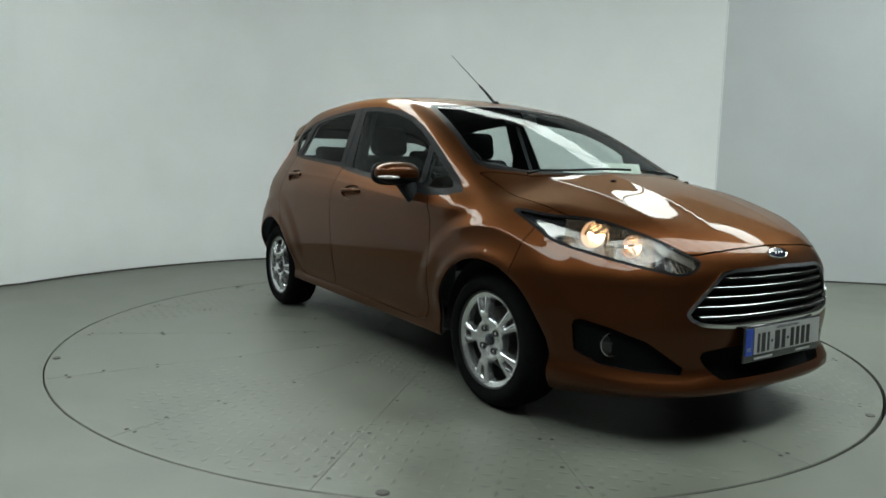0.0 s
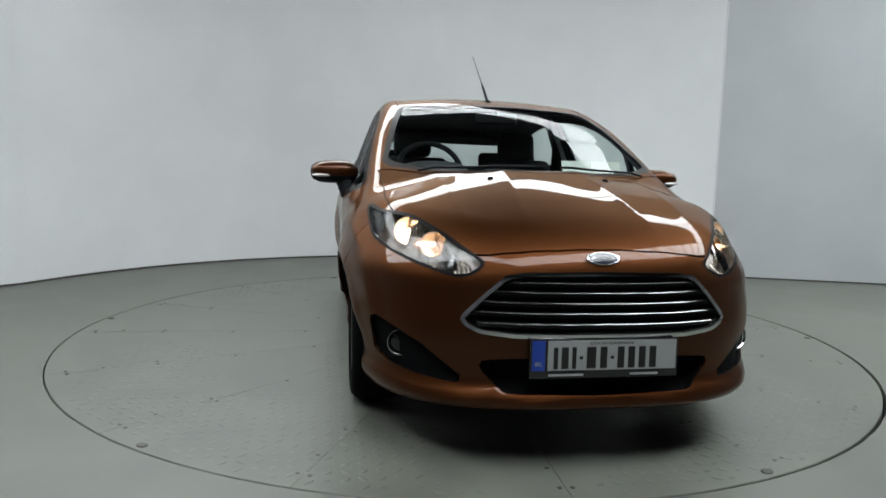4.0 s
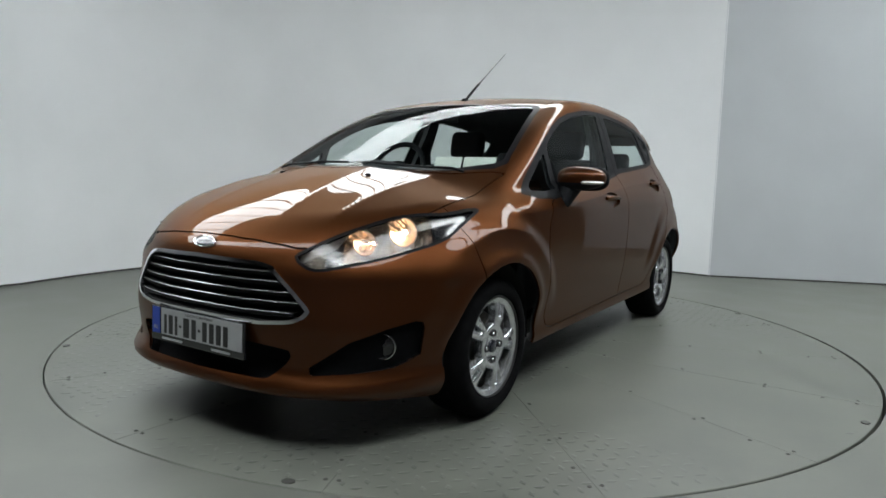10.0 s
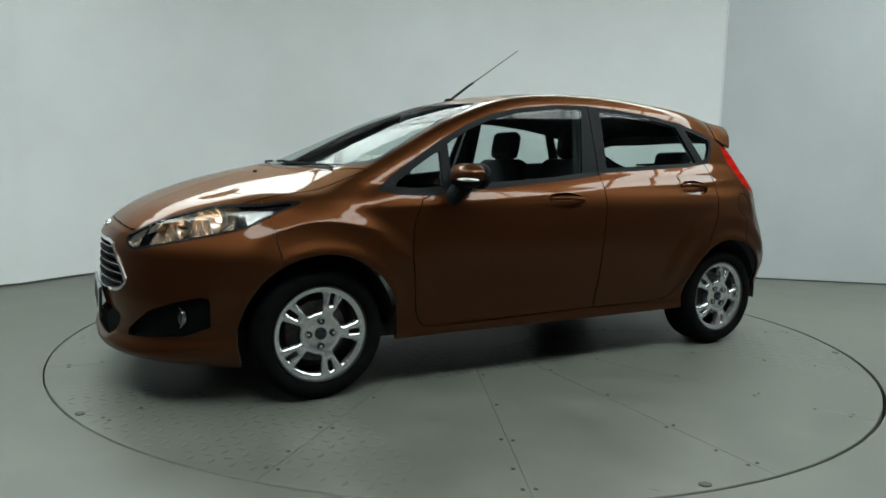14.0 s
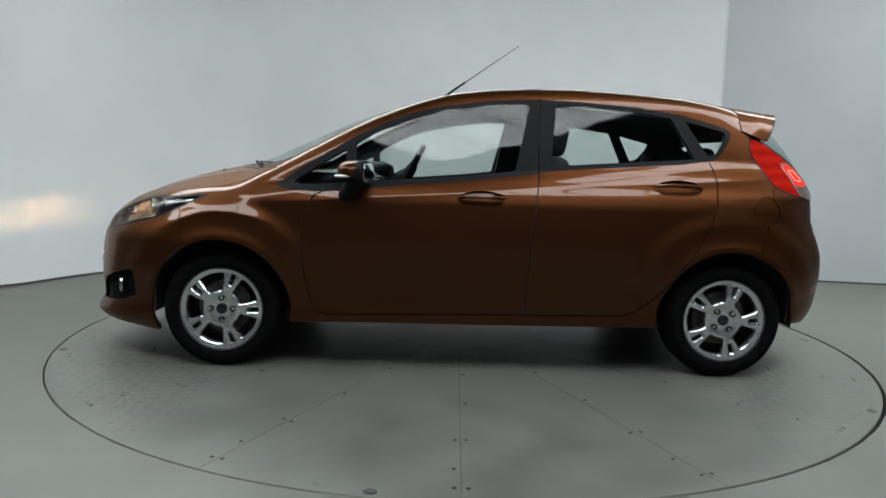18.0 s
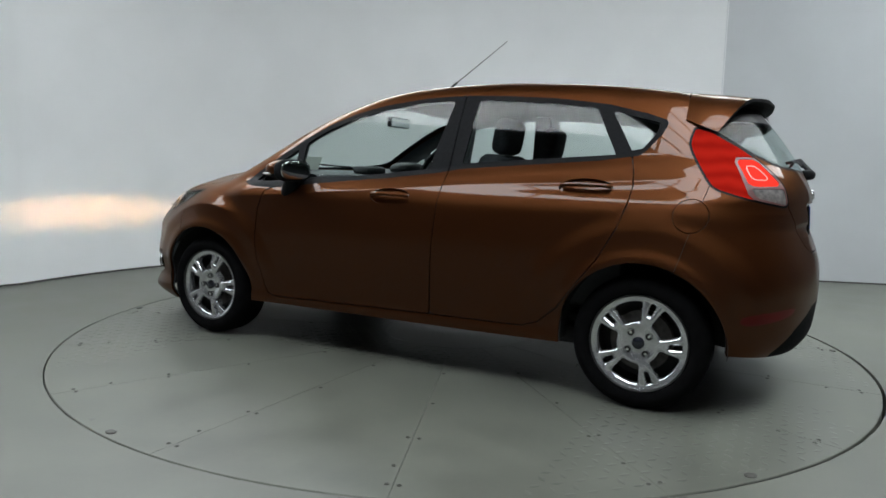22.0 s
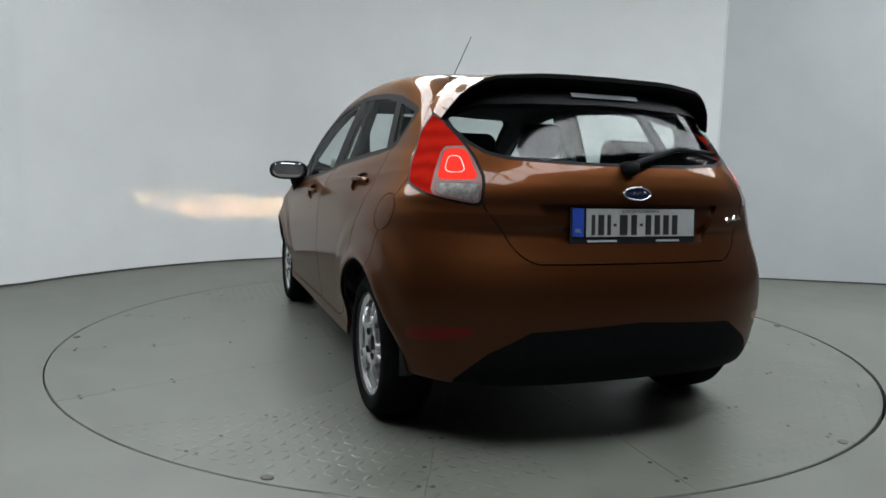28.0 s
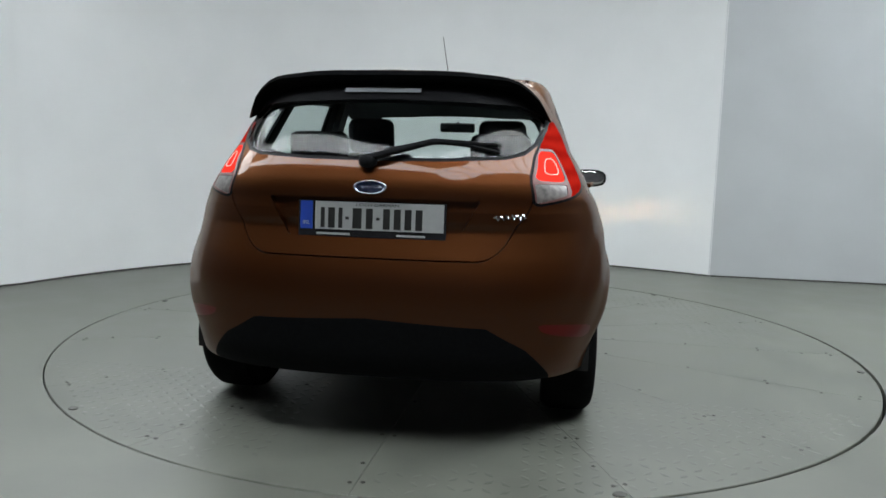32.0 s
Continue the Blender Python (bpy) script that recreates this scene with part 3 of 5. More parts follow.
    apply(tail([(-0.1, 1.018), (0.25, 1.022), (0.45, 1.034), (0.515, 1.052), (0.560, 1.092), (0.590, 1.15), (0.600, 1.22), (0.56, 1.28), (0.40, 1.325), (-0.1, 1.335)]), ["body"], "rear_edge")
    apply(tail([(-0.1, 1.030), (0.25, 1.034), (0.45, 1.047), (0.508, 1.064), (0.550, 1.100), (0.575, 1.15), (0.582, 1.20), (0.50, 1.235), (-0.1, 1.250)]), ["rear_edge"], "rear_glass")

    # lamps
    head = [(24.6, 0.692), (24.9, 0.674), (26.4, 0.653), (28.5, 0.638), (31.0, 0.637), (35.0, 0.650), (42.0, 0.673), (49.0, 0.697), (55.5, 0.720), (60.0, 0.741), (64.0, 0.774), (69.0, 0.812), (75.5, 0.850),
            (69.0, 0.850), (64.8, 0.840), (59.2, 0.834), (54.0, 0.834), (48.0, 0.826), (43.0, 0.809), (34.5, 0.769), (28.5, 0.724)]
    apply(front(rounded(head, 2)), ["body"], "head_rim")
    apply(lambda V: front(rounded(head, 2))(V) + 0.010, ["head_rim"], "headlight")
    for upto, zone in ((56.0, "lamp_main"), (45.0, "lamp_mid"), (35.0, "lamp_gap"), (31.4, "lamp_corner")):
        apply(lambda V: phi_f(V) / 0.0135 - upto, [a for a in LAMP_ZONES], zone)
    tl = [(64.5, 1.210), (66.3, 1.165), (67.3, 1.126), (64.3, 1.006), (62.2, 0.944), (55.0, 0.910), (48.0, 0.889), (39.4, 0.870), (39.4, 0.970), (43.5, 1.048), (49.0, 1.111), (58.0, 1.187)]
    apply(rear(rounded(tl, 2, 0.18)), ["body"], "tail_rim")
    apply(lambda V: rear(rounded(tl, 2, 0.18))(V) + 0.009, ["tail_rim"], "tail_red")
    apply(rear(rounded([(54.2, 1.078), (52.6, 0.905), (39.5, 0.868), (39.0, 0.975), (46.4, 1.080)], 1, 0.12)), ["tail_red"], "tail_frame")
    apply(rear([(51.6, 0.950), (50.6, 0.914), (40.6, 0.886), (40.6, 0.953)]), ["tail_frame"], "tail_clear")
    apply(rear(rounded([(53.3, 1.070), (51.9, 0.960), (41.0, 0.964), (46.6, 1.071)], 1, 0.12)), ["tail_frame"], "tail_glow")

    # front openings
    hexagon = [(-0.1, 0.672), (0.271, 0.663), (0.335, 0.651), (0.397, 0.595), (0.476, 0.512), (0.478, 0.497), (0.462, 0.478), (0.42, 0.458), (0.30, 0.447), (-0.1, 0.449)]
    apply(nose(hexagon), ["body"], "grille_rim")
    apply(lambda V: nose(hexagon)(V) + 0.013, ["grille_rim"], "grille")
    apply(nose([(-0.1, 0.384), (0.30, 0.376), (0.40, 0.366), (0.418, 0.352), (0.40, 0.320), (0.335, 0.258), (-0.1, 0.252)]), ["body"], "intake")
    apply(front([(27.8, 0.297), (36.8, 0.402), (44.0, 0.444), (50.5, 0.468), (52.3, 0.458), (51.8, 0.341), (46.0, 0.304), (38.0, 0.291), (28.8, 0.281)]), ["body"], "fog")

    # bonnet, doors, tailgate, bumpers
    seam(plan([(1.988, -0.1), (1.983, 0.16), (1.968, 0.29), (1.945, 0.385), (1.913, 0.450), (1.868, 0.508), (1.736, 0.606), (1.60, 0.660), (1.5, 0.678), (1.382, 0.683), (1.14, 0.676), (1.00, 0.690), (1.03, 0.64), (1.15, 0.50), (1.29, 0.25), (1.34, -0.1)], 0.70), ["body"], "bonnet")
    seam(side([(0.70, 0.90), (0.79, 0.862), (0.832, 0.76), (0.843, 0.614), (0.828, 0.472), (0.803, 0.335), (0.775, 0.291), (0.72, 0.280), (-0.243, 0.298), (-0.262, 0.62), (-0.290, 0.90), (-0.305, 1.05), (0.0, 1.02)]), ["body"], "door_f")
    seam(side([(-0.246, 0.298), (-0.715, 0.302), (-0.80, 0.328), (-0.894, 0.41), (-1.062, 0.634), (-1.135, 0.77), (-1.168, 0.87), (-1.180, 0.95), (-1.172, 1.02), (-1.14, 1.12), (-0.305, 1.08), (-0.290, 0.90), (-0.262, 0.62)]), ["body"], "door_r")
    apply(lambda V: np.hypot((V[:, 0] + 0.02) / 0.118, (V[:, 2] - 0.860) / 0.041) - 1, ["door_f"], "cup_f")
    apply(lambda V: np.hypot((V[:, 0] + 0.983) / 0.118, (V[:, 2] - 0.935) / 0.041) - 1, ["door_r"], "cup_r")
    apply(lambda V: np.hypot(V[:, 0] + 1.421, V[:, 2] - 0.836) - 0.070, ["body", "bumper_r"], "flap_gap")
    apply(lambda V: np.hypot(V[:, 0] + 1.421, V[:, 2] - 0.836) - 0.0665, ["flap_gap"], "flap")
    ye = [(0.60, 0.385), (0.69, 0.425), (0.74, 0.465), (0.80, 0.500), (0.865, 0.545), (0.97, 0.556), (1.10, 0.575), (1.20, 0.592), (1.24, 0.70), (1.5, 0.90)]
    xl = [(0.6, -1.5), (1.15, -1.44), (1.2, -1.395), (1.30, -1.355), (1.45, -1.33)]
    seam(lambda V: smax(smax(V[:, 0] - spline(V[:, 2], xl), 0.682 - V[:, 2], 0.02), V[:, 1] - spline(V[:, 2], ye), 0.05) + 0.004, ["body"], "tailgate")
    apply(lambda V: np.maximum(poly_dist(V[:, 1], V[:, 2], [(-0.1, 0.895), (0.375, 0.890), (0.30, 0.755), (-0.1, 0.752)]), V[:, 0] + 1.3), ["tailgate"], "plate_recess")
    seam(lambda V: np.maximum(1.44 - V[:, 0] + 0.20 * (V[:, 2] - 0.7), -0.5 * np.ones(len(V))), ["body"], "bumper_f", 0.0018)
    apply(rear([(46.0, 0.20), (44.7, 0.275), (36.5, 0.385), (31.7, 0.425), (27.6, 0.462), (-5.0, 0.486), (-5.0, 0.20)]), ["body"], "diffuser")
    apply(rear(rounded([(37.5, 0.478), (56.0, 0.450), (55.0, 0.398), (41.0, 0.435)], 2, 0.2)), ["body"], "reflector")
    seam(lambda V: V[:, 0] + 1.46 + 0.28 * (0.9 - V[:, 2]) * -1, ["body"], "bumper_r", 0.0018)
    apply(lambda V: np.maximum(np.maximum(np.abs(V[:, 1] - (0.535 - 0.02 * V[:, 0] ** 2)) - 0.006, 1.25 - V[:, 2]), np.maximum(V[:, 0] - 0.28, -1.34 - V[:, 0])), ["body"], "gap")
    return state["V"], state["T"], state["L"]


SKIN_V, SKIN_T, SKIN_L = skin_panels()
SKIN_N = skin_normals(SKIN_V)
GLASS_N = skin_normals(SKIN_V, True)


def region(names, sides=(1, -1), right_only=()):
    """The triangles of some labels on one or both sides, welded, with normals."""
    VV, NN, TT = [], [], []
    for s in sides:
        pick = np.isin(SKIN_L, [LABELS[n] for n in (*names, *(right_only if s < 0 else ()))])
        T = SKIN_T[pick]
        used, inv = np.unique(T, return_inverse=True)
        V, N, T = SKIN_V[used], (GLASS_N if names[0] in ("glass_f", "glass_r", "glass_q", "glass_t", "windscreen", "rear_glass") else SKIN_N)[used], inv.reshape(-1, 3)
        TT.append((T if s > 0 else T[:, ::-1]) + sum(len(q) for q in VV))
        VV.append(V * [1, s, 1])
        NN.append(N * [1, s, 1])
    V, N, T = np.concatenate(VV), np.concatenate(NN), np.concatenate(TT)
    key = np.round(V, 5)
    _, first, inv = np.unique(key, axis=0, return_index=True, return_inverse=True)
    inv = inv.ravel()
    V, N, T = V[first], N[first], inv[T]
    T = T[(T[:, 0] != T[:, 1]) & (T[:, 1] != T[:, 2]) & (T[:, 0] != T[:, 2])]
    return V, N, T


def outline(T):
    """Directed edges that belong to one triangle only."""
    e = np.concatenate([T[:, [0, 1]], T[:, [1, 2]], T[:, [2, 0]]])
    key = e.min(1).astype(np.int64) * 10000000 + e.max(1)
    _, inv, cnt = np.unique(key, return_inverse=True, return_counts=True)
    return e[cnt[inv.ravel()] == 1]


def panel(name, labels, mat, parent, sides=(1, -1), inset=0.0, lip=0.012, label="", proud=0.0, right_only=()):
    """A piece of the skin as a mesh of its own, with an edge turned inwards. inset sinks the face and leaves the edge standing."""
    V, N, T = region(labels, sides, right_only)
    E = outline(T)
    n = len(V)
    if inset:
        face, rim = V - N * inset, V
    else:
        face, rim = V + N * proud, V - N * lip
    verts, nor, faces = [face], [N], [tuple(t) for t in T]
    if lip or inset:
        b = np.unique(E)
        where = {int(v): n + i for i, v in enumerate(b)}
        mid = {int(v): n + len(b) + i for i, v in enumerate(b)}
        verts += [face[b], rim[b]]
        out = np.zeros((n, 3))
        for i, j in E:
            d = np.cross(V[j] - V[i], N[i])
            out[i] += d
            out[j] += d
        out = out[b] / np.maximum(np.linalg.norm(out[b], axis=1), 1e-9)[:, None]
        if inset:
            out = -out
        nor += [out, out]
        for i, j in E:
            i, j = int(i), int(j)
            faces.append((where[j], where[i], mid[i], mid[j]))
    me = mesh_data(name, np.concatenate(verts), faces, mat, normals=np.concatenate(nor))
    return attach(name, me, parent, CAR_M if parent is car else None, label)


both = (1, -1)
body = panel("body_shell", ["body"], PAINT, car, right_only=("flap", "flap_gap"))
panel("fuel_flap", ["flap"], PAINT, car, (1,), label="round copper fuel filler flap")
panel("bonnet", ["bonnet"], PAINT, car, lip=0.015)
front_bumper = panel("front_bumper", ["bumper_f"], PAINT, car)
rear_bumper = panel("rear_bumper", ["bumper_r"], PAINT, car)
tailgate = panel("tailgate", ["tailgate"], PAINT, car)
panel("plate_recess", ["plate_recess"], PAINT, tailgate, inset=0.018)
panel("windscreen", ["windscreen"], SCREEN_GLASS, car, lip=0, label="clear raked windscreen")
panel("windscreen_edge", ["screen_edge"], SATIN_BLACK, car, lip=0.004)
panel("rear_window", ["rear_glass"], SIDE_GLASS, tailgate, lip=0, label="clear curved rear window")
panel("rear_window_edge", ["rear_edge"], SATIN_BLACK, tailgate, lip=0.004)
DOORS = []
for s in both:
    d = panel("front_door", ["door_f"], PAINT, car, (s,))
    panel("handle_cup", ["cup_f"], PAINT, d, (s,), inset=0.016)
    panel("window_frame", ["frame_f"], BLACK_TRIM, d, (s,), lip=0.012, label="satin black window frame")
    panel("window_pane", ["glass_f"], SIDE_GLASS, d, (s,), lip=0)
    panel("quarter_light", ["glass_t"], SIDE_GLASS, d, (s,), lip=0)
    DOORS.append((s, d))
    d = panel("rear_door", ["door_r"], PAINT, car, (s,))
    panel("handle_cup", ["cup_r"], PAINT, d, (s,), inset=0.016)
    DOORS.append((s, d))
    panel("window_frame", ["frame_r"], BLACK_TRIM, d, (s,), lip=0.012, label="satin black window frame")
    panel("window_pane", ["glass_r"], SIDE_GLASS, d, (s,), lip=0)
    panel("quarter_pane", ["glass_q"], SIDE_GLASS, d, (s,), lip=0)


# ---- front and rear details ----
# both reflector silvers are tinted warm to carry the bulbs' light
LAMP_WARM_SILVER = material("lamp_reflector", (0.66, 0.62, 0.58), 0.30, 1.0, bump=0.3, bump_scale=60)
LAMP_FACETS = material("warm_tinted_facets", (0.62, 0.56, 0.50), 0.20, 1.0)
nt = LAMP_FACETS.node_tree
wave, tex, bmp = nt.nodes.new("ShaderNodeTexWave"), nt.nodes.new("ShaderNodeTexCoord"), nt.nodes.new("ShaderNodeBump")
wave.bands_direction = "Y"
wave.inputs["Scale"].default_value, wave.inputs["Distortion"].default_value, wave.inputs["Detail Scale"].default_value = 22.0, 2.5, 3.0
bmp.inputs["Strength"].default_value, bmp.inputs["Distance"].default_value = 0.9, 0.012
nt.links.new(tex.outputs["Object"], wave.inputs["Vector"])
nt.links.new(wave.outputs["Fac"], bmp.inputs["Height"])
nt.links.new(bmp.outputs["Normal"], nt.nodes["Principled BSDF"].inputs["Normal"])
MIRROR = material("mirror", (0.85, 0.86, 0.86), 0.02, 1.0)
BULB = glowing("halogen_bulb", (1.0, 0.62, 0.33), 36.0)
RED_LENS = glowing("lit_red_plastic", (1.0, 0.050, 0.024), 0.25)
RED_DARK = material("red_reflector", (0.095, 0.005, 0.004), 0.3, spec=0.2)
RED_GLOW = glowing("lit_red_lamp", (1.0, 0.05, 0.03), 0.72)
for m_, c_ in ((RED_LENS, (0.20, 0.004, 0.003)), (RED_GLOW, (0.45, 0.015, 0.01))):
    m_.node_tree.nodes["Principled BSDF"].inputs["Base Color"].default_value = (*c_, 1)
    m_.node_tree.nodes["Principled BSDF"].inputs["Coat Weight"].default_value = 0.0
    m_.node_tree.nodes["Principled BSDF"].inputs["Specular IOR Level"].default_value = 0.0
    m_.node_tree.nodes["Principled BSDF"].inputs["Roughness"].default_value = 0.2
nt = RED_LENS.node_tree
wave, tex, rng = nt.nodes.new("ShaderNodeTexWave"), nt.nodes.new("ShaderNodeTexCoord"), nt.nodes.new("ShaderNodeMapRange")
wave.bands_direction = "Z"
wave.inputs["Scale"].default_value, wave.inputs["Distortion"].default_value = 5.0, 4.0
rng.inputs["To Min"].default_value, rng.inputs["To Max"].default_value = 0.10, 0.23
nt.links.new(tex.outputs["Object"], wave.inputs["Vector"])
nt.links.new(wave.outputs["Fac"], rng.inputs["Value"])
nt.links.new(rng.outputs["Result"], nt.nodes["Principled BSDF"].inputs["Emission Strength"])
DULL_RIM = material("pale_lens_frame", (0.15, 0.065, 0.060), 0.4, 0.2)
CLEAR_PLASTIC = material("clear_reversing_lens", (0.16, 0.15, 0.145), 0.3, 0.2, coat=0.2, noise_scale=40, vary=0.5)
WHITE_PLATE = material("plate_white", (0.32, 0.33, 0.33), 0.45, noise_scale=20, vary=0.06)
PLATE_BLUE = material("plate_blue", (0.015, 0.05, 0.32), 0.4)
BADGE_BLUE = material("badge_blue", (0.006, 0.010, 0.030), 0.2, coat=0.6)
INK = material("black_ink", (0.01, 0.01, 0.01), 0.5)

panel("grille_surround", ["grille_rim"], CHROME, front_bumper, lip=0.012, proud=0.004, label="thin chrome grille frame")
panel("grille_backing", ["grille"], LINER, front_bumper, inset=0.05)
panel("lower_intake", ["intake"], DEEP_BLACK, front_bumper, inset=0.045)
for s in both:
    panel("fog_recess", ["fog"], DEEP_BLACK, front_bumper, (s,), inset=0.02)
    h = panel("headlight", LAMP_ZONES, LENS, car, (s,), lip=0, label="lit clear halogen headlight")
    panel("headlight_rim", ["head_rim"], SATIN_BLACK, h, (s,), lip=0.008)
    panel("lamp_housing", ["headlight"], GLOSS_BLACK, h, (s,), inset=0.014)
    panel("lamp_reflector", ["lamp_main"], LAMP_FACETS, h, (s,), inset=0.082, label="faceted reflector with the bulb's warm light in its colour")
    panel("lamp_reflector", ["lamp_mid"], LAMP_FACETS, h, (s,), inset=0.072)
    panel("lamp_housing", ["lamp_gap"], GLOSS_BLACK, h, (s,), inset=0.040)
    panel("lamp_reflector", ["lamp_corner"], LAMP_FACETS, h, (s,), inset=0.022)
    h = panel("tail_light", ["tail_red"], RED_LENS, car, (s,), label="lit red tail light")
    panel("lamp_rim", ["tail_rim"], SATIN_BLACK, h, (s,))
    panel("glowing_lens", ["tail_glow"], RED_GLOW, h, (s,))
    panel("lens_frame", ["tail_frame"], DULL_RIM, h, (s,), proud=0.002, label="pale bright lens frame")
    panel("reversing_lens", ["tail_clear"], CLEAR_PLASTIC, h, (s,))
    panel("reflector", ["reflector"], RED_DARK, rear_bumper, (s,), lip=0.01)
panel("diffuser", ["diffuser"], DEEP_BLACK, rear_bumper, lip=0.02, label="black plastic lower bumper")

# lining behind the panels, open at the glass, with cabin shade in its colour
glassy = ["off", "windscreen", "rear_glass", "glass_f", "glass_r", "glass_q", "glass_t", *LAMP_ZONES, "grille", "grille_rim", "intake", "fog", "plate_recess", "screen_edge"]
V, N, T = region([k for k in LABELS if k not in glassy])
me = mesh_data("inner_lining", V - N * 0.022, T, HEADLINER, normals=N)
attach("inner_lining", me, car, CAR_M)

# ---- wheels ----
TYRE_R, RIM_R = 0.290, 0.203


def wheel_face():
    """A dished disc with five pairs of spokes cut out of it."""
    n, rings = 210, 40
    V = [(0, 0)]
    for r in range(1, rings + 1):
        for i in range(n):
            a = 2 * math.pi * i / n
            V.append((RIM_R * r / rings * math.cos(a), RIM_R * r / rings * math.sin(a)))
    T = [(0, 1 + (i + 1) % n, 1 + i) for i in range(n)]
    for r in range(rings - 1):
        for i in range(n):
            a, b = 1 + r * n + i, 1 + r * n + (i + 1) % n
            c, d = a + n, b + n
            T += [(a, b, c), (b, d, c)]
    V, T = np.array(V, float), np.array(T)
    V = np.concatenate([V, np.zeros((len(V), 1))], 1)
    L = np.zeros(len(T), int)
    a = lambda V: (np.arctan2(V[:, 1], V[:, 0]) - math.pi / 2 + math.pi / 5) % (2 * math.pi / 5) - math.pi / 5
    rr = lambda V: np.hypot(V[:, 0], V[:, 1])
    # slot inside each pair, and the window between the pairs
    slot = lambda V: smax(np.abs(rr(V) * np.sin(a(V))) - (0.0088 + 0.05 * (rr(V) - 0.10)), np.abs(rr(V) - 0.152) - 0.027, 0.008)
    off = lambda V: math.pi / 5 - np.abs(a(V))
    window = lambda V: smax(smax(rr(V) * np.sin(off(V)) - (0.031 + 0.34 * (rr(V) - 0.08)), 0.090 - rr(V), 0.014), rr(V) - 0.178, 0.012)
    V, T, L = cut(V, T, L, window(V), [0], 1)
    V, T, L = cut(V, T, L, slot(V), [0], 1)
    T = T[L == 0]
    used, inv = np.unique(T, return_inverse=True)
    V, T = V[used], inv.reshape(-1, 3)
    r = rr(V)
    dish = spline(r, [(0, -0.012), (0.05, -0.012), (0.075, -0.006), (0.11, 0.0), (0.16, -0.006), (0.19, -0.010), (0.203, -0.004)])
    dish = dish - 0.007 * (1 - np.clip(np.minimum(window(V), slot(V)) / 0.010, 0, 1)) ** 2
    E = outline(T)
    b = np.unique(E)
    n0 = len(V)
    top = np.stack([V[:, 0], dish, V[:, 1]], 1)
    back = top[b] - [0, 0.034, 0]
    # shrink the back edge a little towards solid metal, so that the spokes bevel
    where = {int(v): n0 + i for i, v in enumerate(b)}
    faces = [tuple(t) for t in T] + [(int(j), int(i), where[int(i)], where[int(j)]) for i, j in E]
    me = mesh_data("rim_face", np.concatenate([top, back]), [f[::-1] for f in faces], ALLOY)
    me.set_sharp_from_angle(angle=radians(40))
    return me


RIM_FACE = wheel_face()
bm = lathe_bm([(0.208, -0.012), (0.213, 0.004), (0.221, 0.010), (0.245, 0.013), (0.262, 0.008), (0.276, -0.006), (0.2865, -0.024), (0.2895, -0.05), (0.290, -0.09), (0.2895, -0.15), (0.283, -0.178), (0.262, -0.195), (0.215, -0.19)], 72)
TYRE_BM = bm
bm = lathe_bm([(0.209, -0.004), (0.2065, 0.003), (0.201, 0.000), (0.197, -0.020), (0.188, -0.034), (0.180, -0.15), (0.10, -0.16)], 72)
wheel = new("wheel")
wheel.parent = car
wheel["label"] = "silver five-twin-spoke alloy wheel with black tyre"
part("tyre", TYRE_BM, RUBBER, wheel, smooth=True)
part("barrel", bm, material("dull_wheel_barrel", (0.045, 0.045, 0.045), 0.5, 0.7), wheel, smooth=True)
attach("rim_face", RIM_FACE, wheel)
bm = lathe_bm([(0.001, -0.075), (0.13, -0.075), (0.135, -0.08), (0.135, -0.095), (0.001, -0.095)], 40)
part("brake_disc", bm, material("brake_iron", (0.09, 0.085, 0.08), 0.5, 0.8, noise_scale=40, vary=0.3), wheel, smooth=True)
bm = lathe_bm([(0.001, -0.003), (0.020, -0.003), (0.026, -0.007), (0.027, -0.016)], 28)
part("centre_cap", bm, material("dark_cap", (0.012, 0.014, 0.022), 0.25, coat=0.4), wheel, smooth=True, label="dark blue centre cap")
for k in range(4):
    a = k * math.pi / 2 + radians(-19)
    bm = lathe_bm([(0.0145, -0.009), (0.0145, -0.016), (0.001, -0.016)], 16)
    part("nut_well", bm, LINER, wheel, m=pose(0.054 * math.cos(a), 0.0065, 0.054 * math.sin(a)))
    bm = lathe_bm([(0.001, 0.004), (0.006, 0.004), (0.0085, 0.0), (0.0085, -0.012)], 6)
    part("wheel_nut", bm, CHROME, wheel, m=pose(0.054 * math.cos(a), -0.010, 0.054 * math.sin(a)))
WHEEL_Y = 0.805
first = True
for xa, s, spin in ((WB2, 1, -19), (-WB2, 1, 198), (WB2, -1, 20), (-WB2, -1, 47)):
    m = CAR_M @ pose(xa, s * WHEEL_Y, 0.289, 0, 0, 0 if s > 0 else 180) @ Matrix.Rotation(radians(spin), 4, "Y")
    if first:
        wheel.matrix_basis = m
        first = False
    else:
        copy_thing(wheel, m)

# wheel housings and floor pan
for xa in (WB2, -WB2):
    for s in both:
        bm = lathe_bm([(0.349, -0.055), (0.352, -0.30), (0.001, -0.30)], 40, start=radians(-6), stop=radians(186))
        part("wheel_housing", bm, LINER, car, m=CAR_M @ pose(xa, s * 0.835, 0.292, 0, 0, 0 if s > 0 else 180))
part("floor_pan", box_bm(2.0, 1.40, 0.08, 0.02, m=pose(0, 0, 0.26)), LINER, car, m=CAR_M)
part("floor_pan", box_bm(3.55, 1.05, 0.06, 0.02, m=pose(0.03, 0, 0.30)), LINER, car, m=CAR_M)


